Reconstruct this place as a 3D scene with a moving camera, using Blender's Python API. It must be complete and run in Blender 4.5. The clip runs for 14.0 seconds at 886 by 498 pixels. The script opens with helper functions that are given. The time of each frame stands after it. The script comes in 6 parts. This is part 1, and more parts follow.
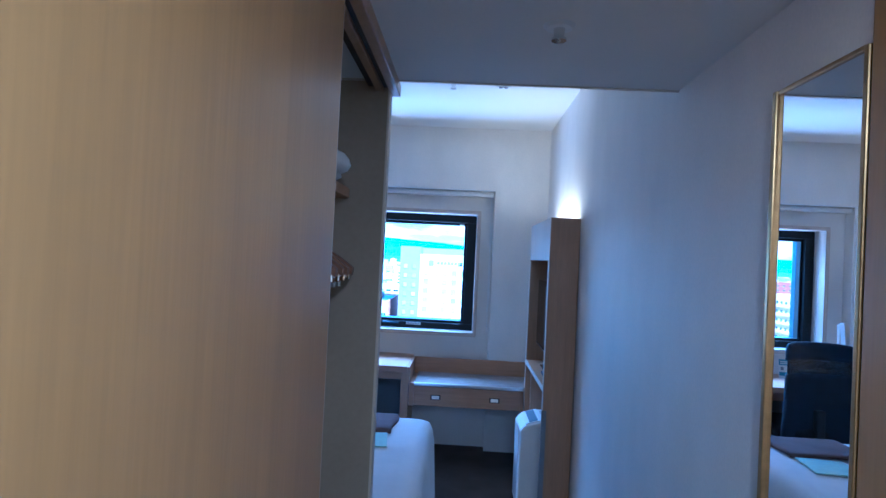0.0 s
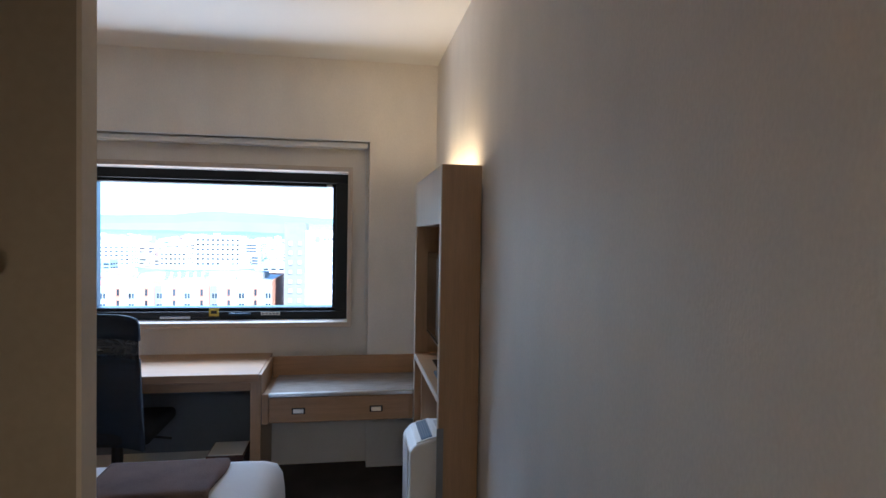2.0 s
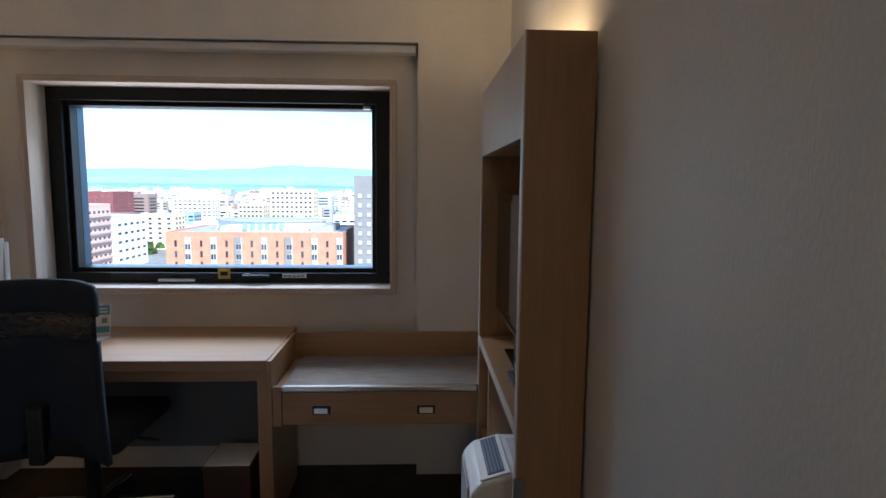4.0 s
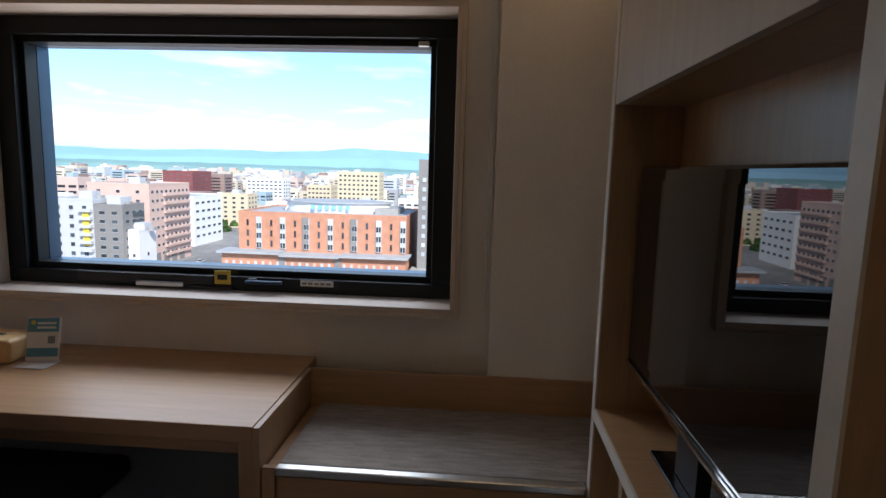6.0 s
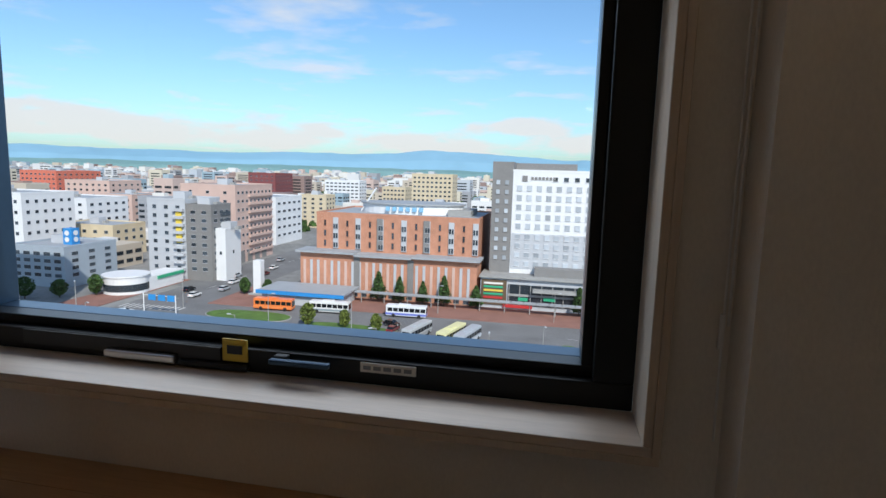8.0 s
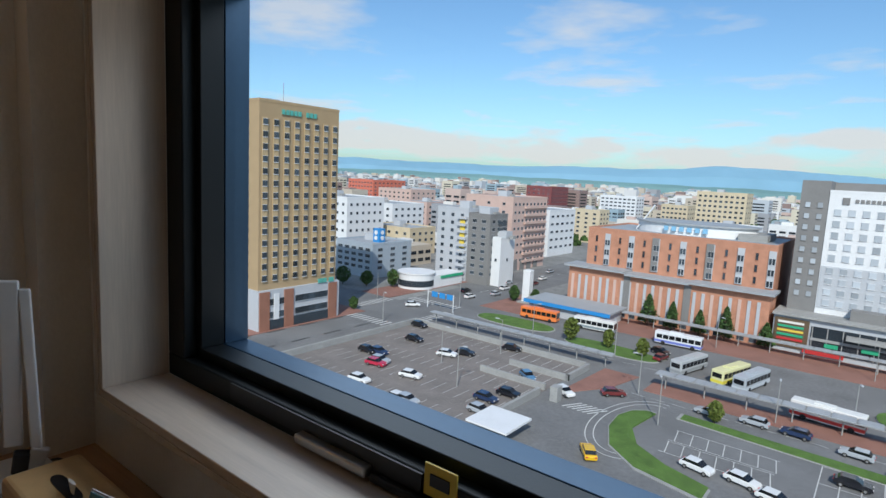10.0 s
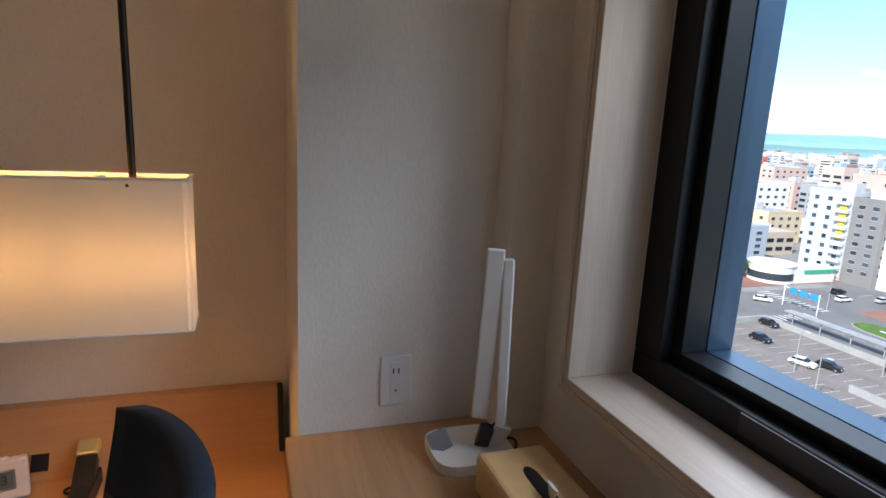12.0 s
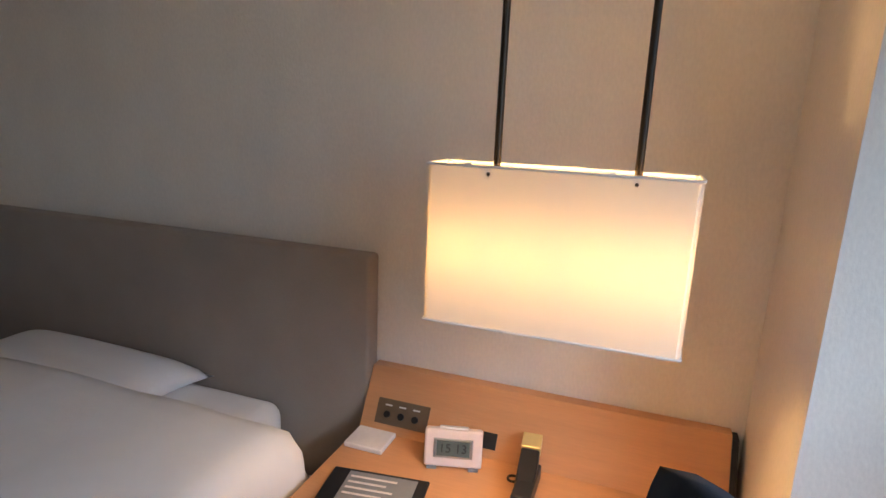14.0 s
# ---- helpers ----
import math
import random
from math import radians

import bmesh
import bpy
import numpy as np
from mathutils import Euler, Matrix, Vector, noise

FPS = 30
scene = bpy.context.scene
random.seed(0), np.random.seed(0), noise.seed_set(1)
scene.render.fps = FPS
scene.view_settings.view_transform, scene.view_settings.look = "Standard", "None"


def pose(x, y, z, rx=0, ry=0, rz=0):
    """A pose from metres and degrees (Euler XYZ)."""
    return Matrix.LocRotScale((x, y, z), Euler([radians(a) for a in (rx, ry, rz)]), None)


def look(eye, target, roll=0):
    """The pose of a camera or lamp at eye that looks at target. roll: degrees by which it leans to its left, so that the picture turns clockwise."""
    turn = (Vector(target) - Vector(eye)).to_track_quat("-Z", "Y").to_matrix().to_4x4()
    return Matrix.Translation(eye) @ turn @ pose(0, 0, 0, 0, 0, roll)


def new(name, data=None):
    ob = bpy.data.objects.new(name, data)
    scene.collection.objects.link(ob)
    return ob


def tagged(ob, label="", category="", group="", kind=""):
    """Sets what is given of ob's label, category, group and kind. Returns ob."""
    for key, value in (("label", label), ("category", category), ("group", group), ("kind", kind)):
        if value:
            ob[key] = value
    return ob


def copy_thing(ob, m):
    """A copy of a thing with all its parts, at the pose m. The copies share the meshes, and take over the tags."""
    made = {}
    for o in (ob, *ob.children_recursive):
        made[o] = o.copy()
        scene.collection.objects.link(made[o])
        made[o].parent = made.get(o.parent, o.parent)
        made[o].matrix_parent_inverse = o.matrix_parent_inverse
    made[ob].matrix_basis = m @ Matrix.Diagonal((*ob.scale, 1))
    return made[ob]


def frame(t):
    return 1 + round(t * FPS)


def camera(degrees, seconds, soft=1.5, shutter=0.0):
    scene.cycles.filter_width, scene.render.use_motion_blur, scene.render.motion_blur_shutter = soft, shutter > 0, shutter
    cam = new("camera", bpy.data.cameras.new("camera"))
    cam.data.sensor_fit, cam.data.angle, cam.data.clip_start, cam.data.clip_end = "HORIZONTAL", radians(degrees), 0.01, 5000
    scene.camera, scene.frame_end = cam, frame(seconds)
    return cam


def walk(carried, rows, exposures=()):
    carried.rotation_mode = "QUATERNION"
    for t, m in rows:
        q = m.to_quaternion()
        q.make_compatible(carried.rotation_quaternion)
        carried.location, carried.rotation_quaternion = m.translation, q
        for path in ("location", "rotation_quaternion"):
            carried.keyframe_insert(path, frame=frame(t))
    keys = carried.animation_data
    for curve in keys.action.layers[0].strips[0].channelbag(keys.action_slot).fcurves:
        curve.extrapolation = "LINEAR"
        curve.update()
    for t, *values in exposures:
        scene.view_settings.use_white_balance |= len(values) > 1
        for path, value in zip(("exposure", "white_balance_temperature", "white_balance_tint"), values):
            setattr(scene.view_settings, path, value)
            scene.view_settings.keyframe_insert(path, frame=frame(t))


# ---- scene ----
cam = camera(75.8, 14.0)
PATH = [
    (0, (-0.652, -4.747, 1.513), (-0.726, -2.749, 1.544), 2.8),
    (0.5, (-0.644, -4.505, 1.519), (-0.568, -2.506, 1.526), 2.7),
    (1, (-0.597, -4.251, 1.509), (-0.378, -2.263, 1.504), 2.5),
    (1.5, (-0.575, -4.03, 1.506), (-0.273, -2.053, 1.492), 1.6),
    (2, (-0.531, -3.82, 1.48), (-0.213, -1.846, 1.433), 0.9),
    (2.5, (-0.479, -3.598, 1.465), (-0.198, -1.62, 1.367), 0.6),
    (3, (-0.435, -3.358, 1.446), (-0.221, -1.375, 1.301), 0.5),
    (5.5, (-0.409, -2.197, 1.376), (-0.493, -0.217, 1.11), 1.2),
    (6, (-0.458, -1.98, 1.372), (-0.593, -0.003, 1.1), 1.6),
    (6.5, (-0.537, -1.745, 1.373), (-0.721, 0.226, 1.086), 1.8),
    (7, (-0.588, -1.51, 1.366), (-0.828, 0.455, 1.081), 1.9),
    (9.3, (-0.858, -0.734, 1.396), (-1.693, 1.069, 1.163), 2.2),
    (9.5, (-0.867, -0.697, 1.409), (-1.811, 1.05, 1.171), 2.5),
    (10, (-0.922, -0.626, 1.416), (-2.147, 0.933, 1.156), 2.9),
    (10.5, (-0.982, -0.625, 1.396), (-2.443, 0.716, 1.13), 2.8),
    (11, (-1.129, -0.651, 1.402), (-2.753, 0.468, 1.071), 3.3),
    (11.5, (-1.245, -0.672, 1.375), (-3.007, 0.208, 1.03), 3.0),
    (12, (-1.328, -0.716, 1.374), (-3.182, -0.084, 0.968), 2.8),
    (12.5, (-1.403, -0.753, 1.364), (-3.322, -0.407, 0.922), 2.4),
    (13, (-1.452, -0.787, 1.352), (-3.4, -0.787, 0.9), 2.1),
    (13.5, (-1.483, -0.861, 1.351), (-3.407, -1.181, 0.908), 2.1),
    (14, (-1.513, -0.907, 1.342), (-3.352, -1.556, 0.896), 2.4),
]
walk(cam, [(t, look(eye, target, roll)) for t, eye, target, roll in PATH],
     [(0, 2.05, 3400, 7), (0.6, 1.9, 4100, 8), (1.5, 1.72, 5000, 9), (3, 1.15, 5500, 9), (5.5, 0.5, 6400, 15), (7, 0.0, 6600, 14), (9.3, -0.47, 6400, 9), (11, -0.28, 6600, 11), (12, 0.5, 6500, 13), (12.5, 1.15, 6400, 13), (13.3, 1.65, 6000, 9), (14, 1.65, 5900, 11)])

scene.view_settings.exposure = 0.0

# ---- world and lights ----
world = bpy.data.worlds.new("world")
scene.world = world
world.use_nodes = True
wn, wl = world.node_tree.nodes, world.node_tree.links
wn.clear()
w_out = wn.new("ShaderNodeOutputWorld")
w_bg = wn.new("ShaderNodeBackground")
w_bg.inputs["Strength"].default_value = 0.15
w_sky = wn.new("ShaderNodeTexSky")
w_sky.sky_type, w_sky.sun_disc = "NISHITA", False
SUN_EL, SUN_AZ = radians(40), radians(150)
w_sky.sun_elevation, w_sky.sun_rotation = SUN_EL, SUN_AZ
# drifting clouds on a flat layer high above
w_tc = wn.new("ShaderNodeTexCoord")
w_sep = wn.new("ShaderNodeSeparateXYZ")
wl.new(w_tc.outputs["Generated"], w_sep.inputs[0])


def wmath(op, a, b):
    n = wn.new("ShaderNodeMath")
    n.operation = op
    for i, v in enumerate((a, b)):
        if isinstance(v, (int, float)):
            n.inputs[i].default_value = v
        elif v is not None:
            wl.new(v, n.inputs[i])
    return n.outputs[0]


w_z = wmath("ADD", wmath("MAXIMUM", w_sep.outputs[2], 0.0), 0.05)
w_cmb = wn.new("ShaderNodeCombineXYZ")
wl.new(wmath("DIVIDE", w_sep.outputs[0], w_z), w_cmb.inputs[0])
wl.new(wmath("DIVIDE", w_sep.outputs[1], w_z), w_cmb.inputs[1])
w_no = wn.new("ShaderNodeTexNoise")
w_no.inputs["Scale"].default_value = 0.85
w_no.inputs["Detail"].default_value = 7
w_no.inputs["Roughness"].default_value = 0.55
wl.new(w_cmb.outputs[0], w_no.inputs["Vector"])
w_ramp = wn.new("ShaderNodeValToRGB")
w_ramp.color_ramp.elements[0].position = 0.53
w_ramp.color_ramp.elements[1].position = 0.66
wl.new(w_no.outputs["Fac"], w_ramp.inputs["Fac"])
# a bank of cumulus low over the hills
w_map = wn.new("ShaderNodeMapping")
w_map.inputs["Scale"].default_value = (5.5, 5.5, 17)
wl.new(w_tc.outputs["Generated"], w_map.inputs["Vector"])
w_no2 = wn.new("ShaderNodeTexNoise")
w_no2.inputs["Scale"].default_value = 1.3
w_no2.inputs["Detail"].default_value = 8
w_no2.inputs["Roughness"].default_value = 0.5
wl.new(w_map.outputs[0], w_no2.inputs["Vector"])
w_bank = wn.new("ShaderNodeMapRange")
w_bank.interpolation_type = "SMOOTHSTEP"
for k, v in (("From Min", 0.05), ("From Max", 0.14), ("To Min", 0.17), ("To Max", -0.25)):
    w_bank.inputs[k].default_value = v
wl.new(w_sep.outputs[2], w_bank.inputs["Value"])
w_low = wn.new("ShaderNodeMapRange")
w_low.interpolation_type = "SMOOTHSTEP"
for k, v in (("From Min", 0.015), ("From Max", 0.045), ("To Min", -0.2), ("To Max", 0.0)):
    w_low.inputs[k].default_value = v
wl.new(w_sep.outputs[2], w_low.inputs["Value"])
w_ramp2 = wn.new("ShaderNodeValToRGB")
w_ramp2.color_ramp.elements[0].position = 0.54
w_ramp2.color_ramp.elements[1].position = 0.64
wl.new(wmath("ADD", w_no2.outputs["Fac"], wmath("ADD", w_bank.outputs[0], w_low.outputs[0])), w_ramp2.inputs["Fac"])
w_cov = wmath("MULTIPLY", wmath("MAXIMUM", wmath("MULTIPLY", w_ramp.outputs["Color"], 0.75), w_ramp2.outputs["Color"]), 0.85)
w_tint = wn.new("ShaderNodeMix")
w_tint.data_type, w_tint.blend_type = "RGBA", "MULTIPLY"
w_tint.inputs["Factor"].default_value = 1.0
w_tint.inputs["B"].default_value = (0.88, 1.2, 1.42, 1)
wl.new(w_sky.outputs[0], w_tint.inputs["A"])
w_mix = wn.new("ShaderNodeMix")
w_mix.data_type = "RGBA"
w_mix.inputs["B"].default_value = (6.9, 6.8, 6.8, 1)
wl.new(w_cov, w_mix.inputs["Factor"])
wl.new(w_tint.outputs["Result"], w_mix.inputs["A"])
wl.new(w_mix.outputs["Result"], w_bg.inputs["Color"])
wl.new(w_bg.outputs[0], w_out.inputs[0])


def lamp(name, kind, m, energy, colour, size=0.1, size_y=None, angle=0.0):
    d = bpy.data.lights.new(name, kind)
    d.energy, d.color = energy, colour
    if kind == "AREA":
        d.size = size
        if size_y:
            d.shape, d.size_y = "RECTANGLE", size_y
    elif kind == "SUN":
        d.angle = angle
    else:
        d.shadow_soft_size = size
    ob = new(name, d)
    ob.matrix_world = m
    return ob


sun_dir = Vector((math.sin(SUN_AZ) * math.cos(SUN_EL), math.cos(SUN_AZ) * math.cos(SUN_EL), math.sin(SUN_EL)))
lamp("sun", "SUN", look(sun_dir * 50, (0, 0, 0)), 5.0, (1, 0.95, 0.88), angle=radians(0.6))
# added lamp outside, above the window and out of view, boosting the sky's light
lamp("sky_fill_lamp", "AREA", look((-1.4, 3.2, 4.0), (-1.35, -0.6, 1.1)), 300, (0.80, 0.90, 1.0), 9.0, 1.8)
# added lamp outside, below the view, standing in for light off the bright square
lamp("ground_fill_lamp", "AREA", look((-1.4, 3.0, -2.3), (-1.4, -0.9, 2.3)), 240, (0.97, 0.96, 0.97), 8.0, 2.4)

# ---- materials ----
MATS = {}


def mat(name, col, rough=0.6, metal=0.0, var=0.08, scale=8.0, bump=0.0, bscale=60.0, stretch=(1, 1, 1), vary=0.0, spec=0.5, emit=None, power=0.0, col2=None, island=False, coat=0.0):
    """Procedural surface: two scales of colour variation, fine relief, and variation from piece to piece."""
    m = bpy.data.materials.new(name)
    m.use_nodes = True
    nt = m.node_tree
    n, l = nt.nodes, nt.links
    b = n["Principled BSDF"]
    b.inputs["Roughness"].default_value, b.inputs["Metallic"].default_value = rough, metal
    b.inputs["Specular IOR Level"].default_value = spec
    b.inputs["Coat Weight"].default_value = coat
    tc = n.new("ShaderNodeTexCoord")
    mp = n.new("ShaderNodeMapping")
    mp.inputs["Scale"].default_value = stretch
    l.new(tc.outputs["Object"], mp.inputs["Vector"])
    big = n.new("ShaderNodeTexNoise")
    big.inputs["Scale"].default_value, big.inputs["Detail"].default_value = scale, 6
    fine = n.new("ShaderNodeTexNoise")
    fine.inputs["Scale"].default_value, fine.inputs["Detail"].default_value = bscale, 4
    l.new(mp.outputs[0], big.inputs["Vector"])
    l.new(mp.outputs[0], fine.inputs["Vector"])
    mix = n.new("ShaderNodeMix")
    mix.data_type = "RGBA"
    c2 = col2 or tuple(c * (1 - 2.2 * var) for c in col)
    mix.inputs["A"].default_value = (*[min(1, c * (1 + var)) for c in col], 1)
    mix.inputs["B"].default_value = (*c2, 1)
    add = n.new("ShaderNodeMath")
    add.operation = "MULTIPLY_ADD"
    add.inputs[1].default_value = 0.45
    l.new(fine.outputs["Fac"], add.inputs[0])
    half = n.new("ShaderNodeMath")
    half.operation = "MULTIPLY"
    half.inputs[1].default_value = 0.55
    l.new(big.outputs["Fac"], half.inputs[0])
    l.new(half.outputs[0], add.inputs[2])
    st = n.new("ShaderNodeMapRange")
    st.inputs["From Min"].default_value, st.inputs["From Max"].default_value = 0.3, 0.7
    l.new(add.outputs[0], st.inputs["Value"])
    l.new(st.outputs[0], mix.inputs["Factor"])
    out = mix.outputs["Result"]
    if vary:
        src = n.new("ShaderNodeNewGeometry").outputs["Random Per Island"] if island else n.new("ShaderNodeObjectInfo").outputs["Random"]
        hs = n.new("ShaderNodeHueSaturation")
        mr = n.new("ShaderNodeMapRange")
        mr.inputs["To Min"].default_value, mr.inputs["To Max"].default_value = 1 - vary, 1 + vary
        l.new(src, mr.inputs["Value"])
        l.new(mr.outputs[0], hs.inputs["Value"])
        l.new(out, hs.inputs["Color"])
        out = hs.outputs[0]
    l.new(out, b.inputs["Base Color"])
    if bump:
        bp = n.new("ShaderNodeBump")
        bp.inputs["Strength"].default_value, bp.inputs["Distance"].default_value = bump, 0.01
        l.new(fine.outputs["Fac"], bp.inputs["Height"])
        l.new(bp.outputs[0], b.inputs["Normal"])
    if emit:
        b.inputs["Emission Color"].default_value, b.inputs["Emission Strength"].default_value = (*emit, 1), power
    MATS[name] = m
    return m


WALL = mat("wallpaper", (0.80, 0.75, 0.68), 0.58, var=0.045, scale=6, bump=0.10, bscale=160, stretch=(1, 1, 0.5))
CEIL = mat("ceiling_paint", (0.80, 0.77, 0.72), 0.9, var=0.015, scale=2, bump=0.08, bscale=120)
CARPET = mat("carpet", (0.075, 0.062, 0.052), 0.95, var=0.2, scale=6, bump=0.6, bscale=260)
OAK = mat("oak_veneer", (0.42, 0.25, 0.125), 0.34, var=0.10, scale=5, bump=0.05, bscale=26, stretch=(9, 9, 0.45), spec=0.6)
OAKH = mat("oak_veneer_level", (0.43, 0.25, 0.125), 0.36, var=0.10, scale=5, bump=0.05, bscale=26, stretch=(0.45, 9, 9), spec=0.5)
DOORW = mat("door_oak", (0.36, 0.215, 0.070), 0.36, var=0.07, scale=4, bump=0.04, bscale=22, stretch=(9, 7, 0.3), spec=0.5)
REDOAK = mat("night_table_wood", (0.55, 0.28, 0.13), 0.38, var=0.05, scale=5, bump=0.04, bscale=30, stretch=(8, 0.5, 8))
PALE = mat("pale_ash_trim", (0.60, 0.50, 0.40), 0.5, var=0.07, scale=5, bump=0.04, bscale=30, stretch=(8, 8, 0.5))
PALEH = mat("pale_ash_sill", (0.60, 0.50, 0.41), 0.42, var=0.07, scale=5, bump=0.04, bscale=30, stretch=(0.5, 8, 8))
EDGE = mat("pale_edge_band", (0.66, 0.58, 0.48), 0.45, var=0.03)
WARDIN = mat("wardrobe_lining", (0.36, 0.30, 0.22), 0.6, var=0.05, scale=4, bump=0.05, bscale=60)
FRAME = mat("dark_window_frame", (0.008, 0.010, 0.011), 0.4, spec=0.3, var=0.1, bump=0.03, bscale=300)
FRAMEB = mat("dark_aluminium_bead", (0.05, 0.09, 0.14), 0.30, 0.6, var=0.05)
SILVER = mat("satin_silver", (0.62, 0.61, 0.59), 0.28, 0.9, var=0.05)
CHROME = mat("chrome", (0.8, 0.8, 0.8), 0.08, 1.0, var=0.02)
BRASS = mat("aged_brass", (0.45, 0.30, 0.12), 0.3, 0.9, var=0.12)
GOLD = mat("pale_gold", (0.72, 0.58, 0.26), 0.32, 0.5, var=0.05)
BLACK = mat("black_plastic", (0.012, 0.012, 0.014), 0.42, var=0.15)
GLOSSB = mat("black_gloss", (0.006, 0.006, 0.007), 0.015, var=0.05, spec=0.9)
MESHB = mat("black_mesh_cloth", (0.010, 0.011, 0.014), 0.85, var=0.15, bump=0.5, bscale=420)
NAVY = mat("dark_navy_mesh", (0.009, 0.019, 0.036), 0.8, var=0.15, bump=0.15, bscale=500, stretch=(1, 1, 3))
WHITEP = mat("white_plastic", (0.78, 0.78, 0.77), 0.35, var=0.02)
GREYP = mat("grey_plastic", (0.22, 0.23, 0.25), 0.45, var=0.06)
CLEAR = mat("frosted_acrylic", (0.72, 0.68, 0.68), 0.2, var=0.05)
SHEET = mat("white_cotton", (0.80, 0.79, 0.80), 0.85, var=0.02, scale=4, bump=0.25, bscale=14)
TAUPE = mat("taupe_leather", (0.34, 0.285, 0.24), 0.55, var=0.06, scale=6, bump=0.12, bscale=380)
BROWNC = mat("brown_cloth", (0.16, 0.10, 0.085), 0.9, var=0.15, scale=10, bump=0.4, bscale=200)
CUSH = mat("woven_bench_fabric", (0.34, 0.29, 0.25), 0.8, var=0.22, scale=14, bump=0.4, bscale=130, stretch=(1, 5, 5))
GREYWALL = mat("grey_panel", (0.20, 0.22, 0.25), 0.8, var=0.04, bump=0.05)
PAPER = mat("paper", (0.75, 0.73, 0.68), 0.8, var=0.03)
GREENP = mat("mint_paper", (0.55, 0.74, 0.68), 0.8, var=0.06, scale=20)
TEAL = mat("teal_print", (0.10, 0.28, 0.36), 0.6, var=0.05)
YELLOW = mat("yellow_sticker", (0.70, 0.50, 0.06), 0.5, var=0.03)
TISS = mat("tan_box_wood", (0.66, 0.43, 0.20), 0.45, var=0.05, scale=6, bump=0.03, bscale=40, stretch=(8, 8, 1))
BIN = mat("dark_red_brown", (0.085, 0.035, 0.025), 0.5, var=0.1)
LCD = mat("lcd_grey", (0.10, 0.125, 0.12), 0.25, var=0.04)
DARKTXT = mat("dark_segments", (0.012, 0.015, 0.015), 0.4, var=0.02)
BLUEG = mat("blue_vent", (0.045, 0.10, 0.17), 0.35, var=0.05)
MIRROR = mat("mirror_silver", (0.92, 0.93, 0.93), 0.01, 1.0, var=0.0)
BOTTLE = mat("laundry_white", (0.78, 0.78, 0.78), 0.6, var=0.05, bump=0.3, bscale=20)


def glass_mat(name, tint, gloss):
    m = bpy.data.materials.new(name)
    m.use_nodes = True
    n, l = m.node_tree.nodes, m.node_tree.links
    n.clear()
    o, mx, tr, gl, fr = (n.new(k) for k in ("ShaderNodeOutputMaterial", "ShaderNodeMixShader", "ShaderNodeBsdfTransparent", "ShaderNodeBsdfGlossy", "ShaderNodeFresnel"))
    tr.inputs[0].default_value = (*tint, 1)
    gl.inputs["Roughness"].default_value = 0.02
    fr.inputs[0].default_value = gloss
    l.new(fr.outputs[0], mx.inputs[0])
    l.new(tr.outputs[0], mx.inputs[1])
    l.new(gl.outputs[0], mx.inputs[2])
    l.new(mx.outputs[0], o.inputs[0])
    return m


SEETHRU = bpy.data.materials.new("open_mesh")
SEETHRU.use_nodes = True
en, el = SEETHRU.node_tree.nodes, SEETHRU.node_tree.links
e_m, e_t, e_w = (en.new(k) for k in ("ShaderNodeMixShader", "ShaderNodeBsdfTransparent", "ShaderNodeTexNoise"))
e_w.inputs["Scale"].default_value = 9
en["Principled BSDF"].inputs["Base Color"].default_value = (0.008, 0.014, 0.024, 1)
e_r = en.new("ShaderNodeMapRange")
for k, v in (("From Min", 0.35), ("From Max", 0.65), ("To Min", 0.68), ("To Max", 0.96)):
    e_r.inputs[k].default_value = v
el.new(e_w.outputs["Fac"], e_r.inputs["Value"])
el.new(e_r.outputs[0], e_m.inputs[0])
el.new(e_t.outputs[0], e_m.inputs[1])
el.new(en["Principled BSDF"].outputs[0], e_m.inputs[2])
el.new(e_m.outputs[0], en["Material Output"].inputs[0])
GLASS = glass_mat("window_glass", (0.97, 0.99, 0.99), 1.25)
# lit lampshade cloth
SHADE = bpy.data.materials.new("lampshade_cloth")
SHADE.use_nodes = True
sn, sl = SHADE.node_tree.nodes, SHADE.node_tree.links
sn.clear()
s_o, s_m, s_d, s_t = (sn.new(k) for k in ("ShaderNodeOutputMaterial", "ShaderNodeMixShader", "ShaderNodeBsdfDiffuse", "ShaderNodeBsdfTranslucent"))
s_d.inputs[0].default_value, s_t.inputs[0].default_value = (0.80, 0.75, 0.67, 1), (0.62, 0.54, 0.42, 1)
s_m.inputs[0].default_value = 0.10
sl.new(s_d.outputs[0], s_m.inputs[1])
sl.new(s_t.outputs[0], s_m.inputs[2])
sl.new(s_m.outputs[0], s_o.inputs[0])

# ---- building helpers ----
ORI = {}


def bx(bm, x0, y0, z0, x1, y1, z1, bev=0.0, seg=2):
    """Adds a box with softened edges."""
    m = Matrix.Translation(((x0 + x1) / 2, (y0 + y1) / 2, (z0 + z1) / 2)) @ Matrix.Diagonal((abs(x1 - x0), abs(y1 - y0), abs(z1 - z0), 1))
    r = bmesh.ops.create_cube(bm, size=1.0, matrix=m)
    if bev:
        es = {e for v in r["verts"] for e in v.link_edges}
        bmesh.ops.bevel(bm, geom=list(es), offset=bev, segments=seg, profile=0.5, affect="EDGES")
    return bm


def box(*a, **k):
    return bx(bmesh.new(), *a, **k)


def cyl(bm, p, q, r, r2=None, n=16):
    """Adds a round bar from p to q."""
    p, q = Vector(p), Vector(q)
    d = q - p
    m = Matrix.Translation((p + q) / 2) @ d.to_track_quat("Z", "Y").to_matrix().to_4x4()
    bmesh.ops.create_cone(bm, cap_ends=True, segments=n, radius1=r, radius2=r if r2 is None else r2, depth=d.length, matrix=m)
    return bm


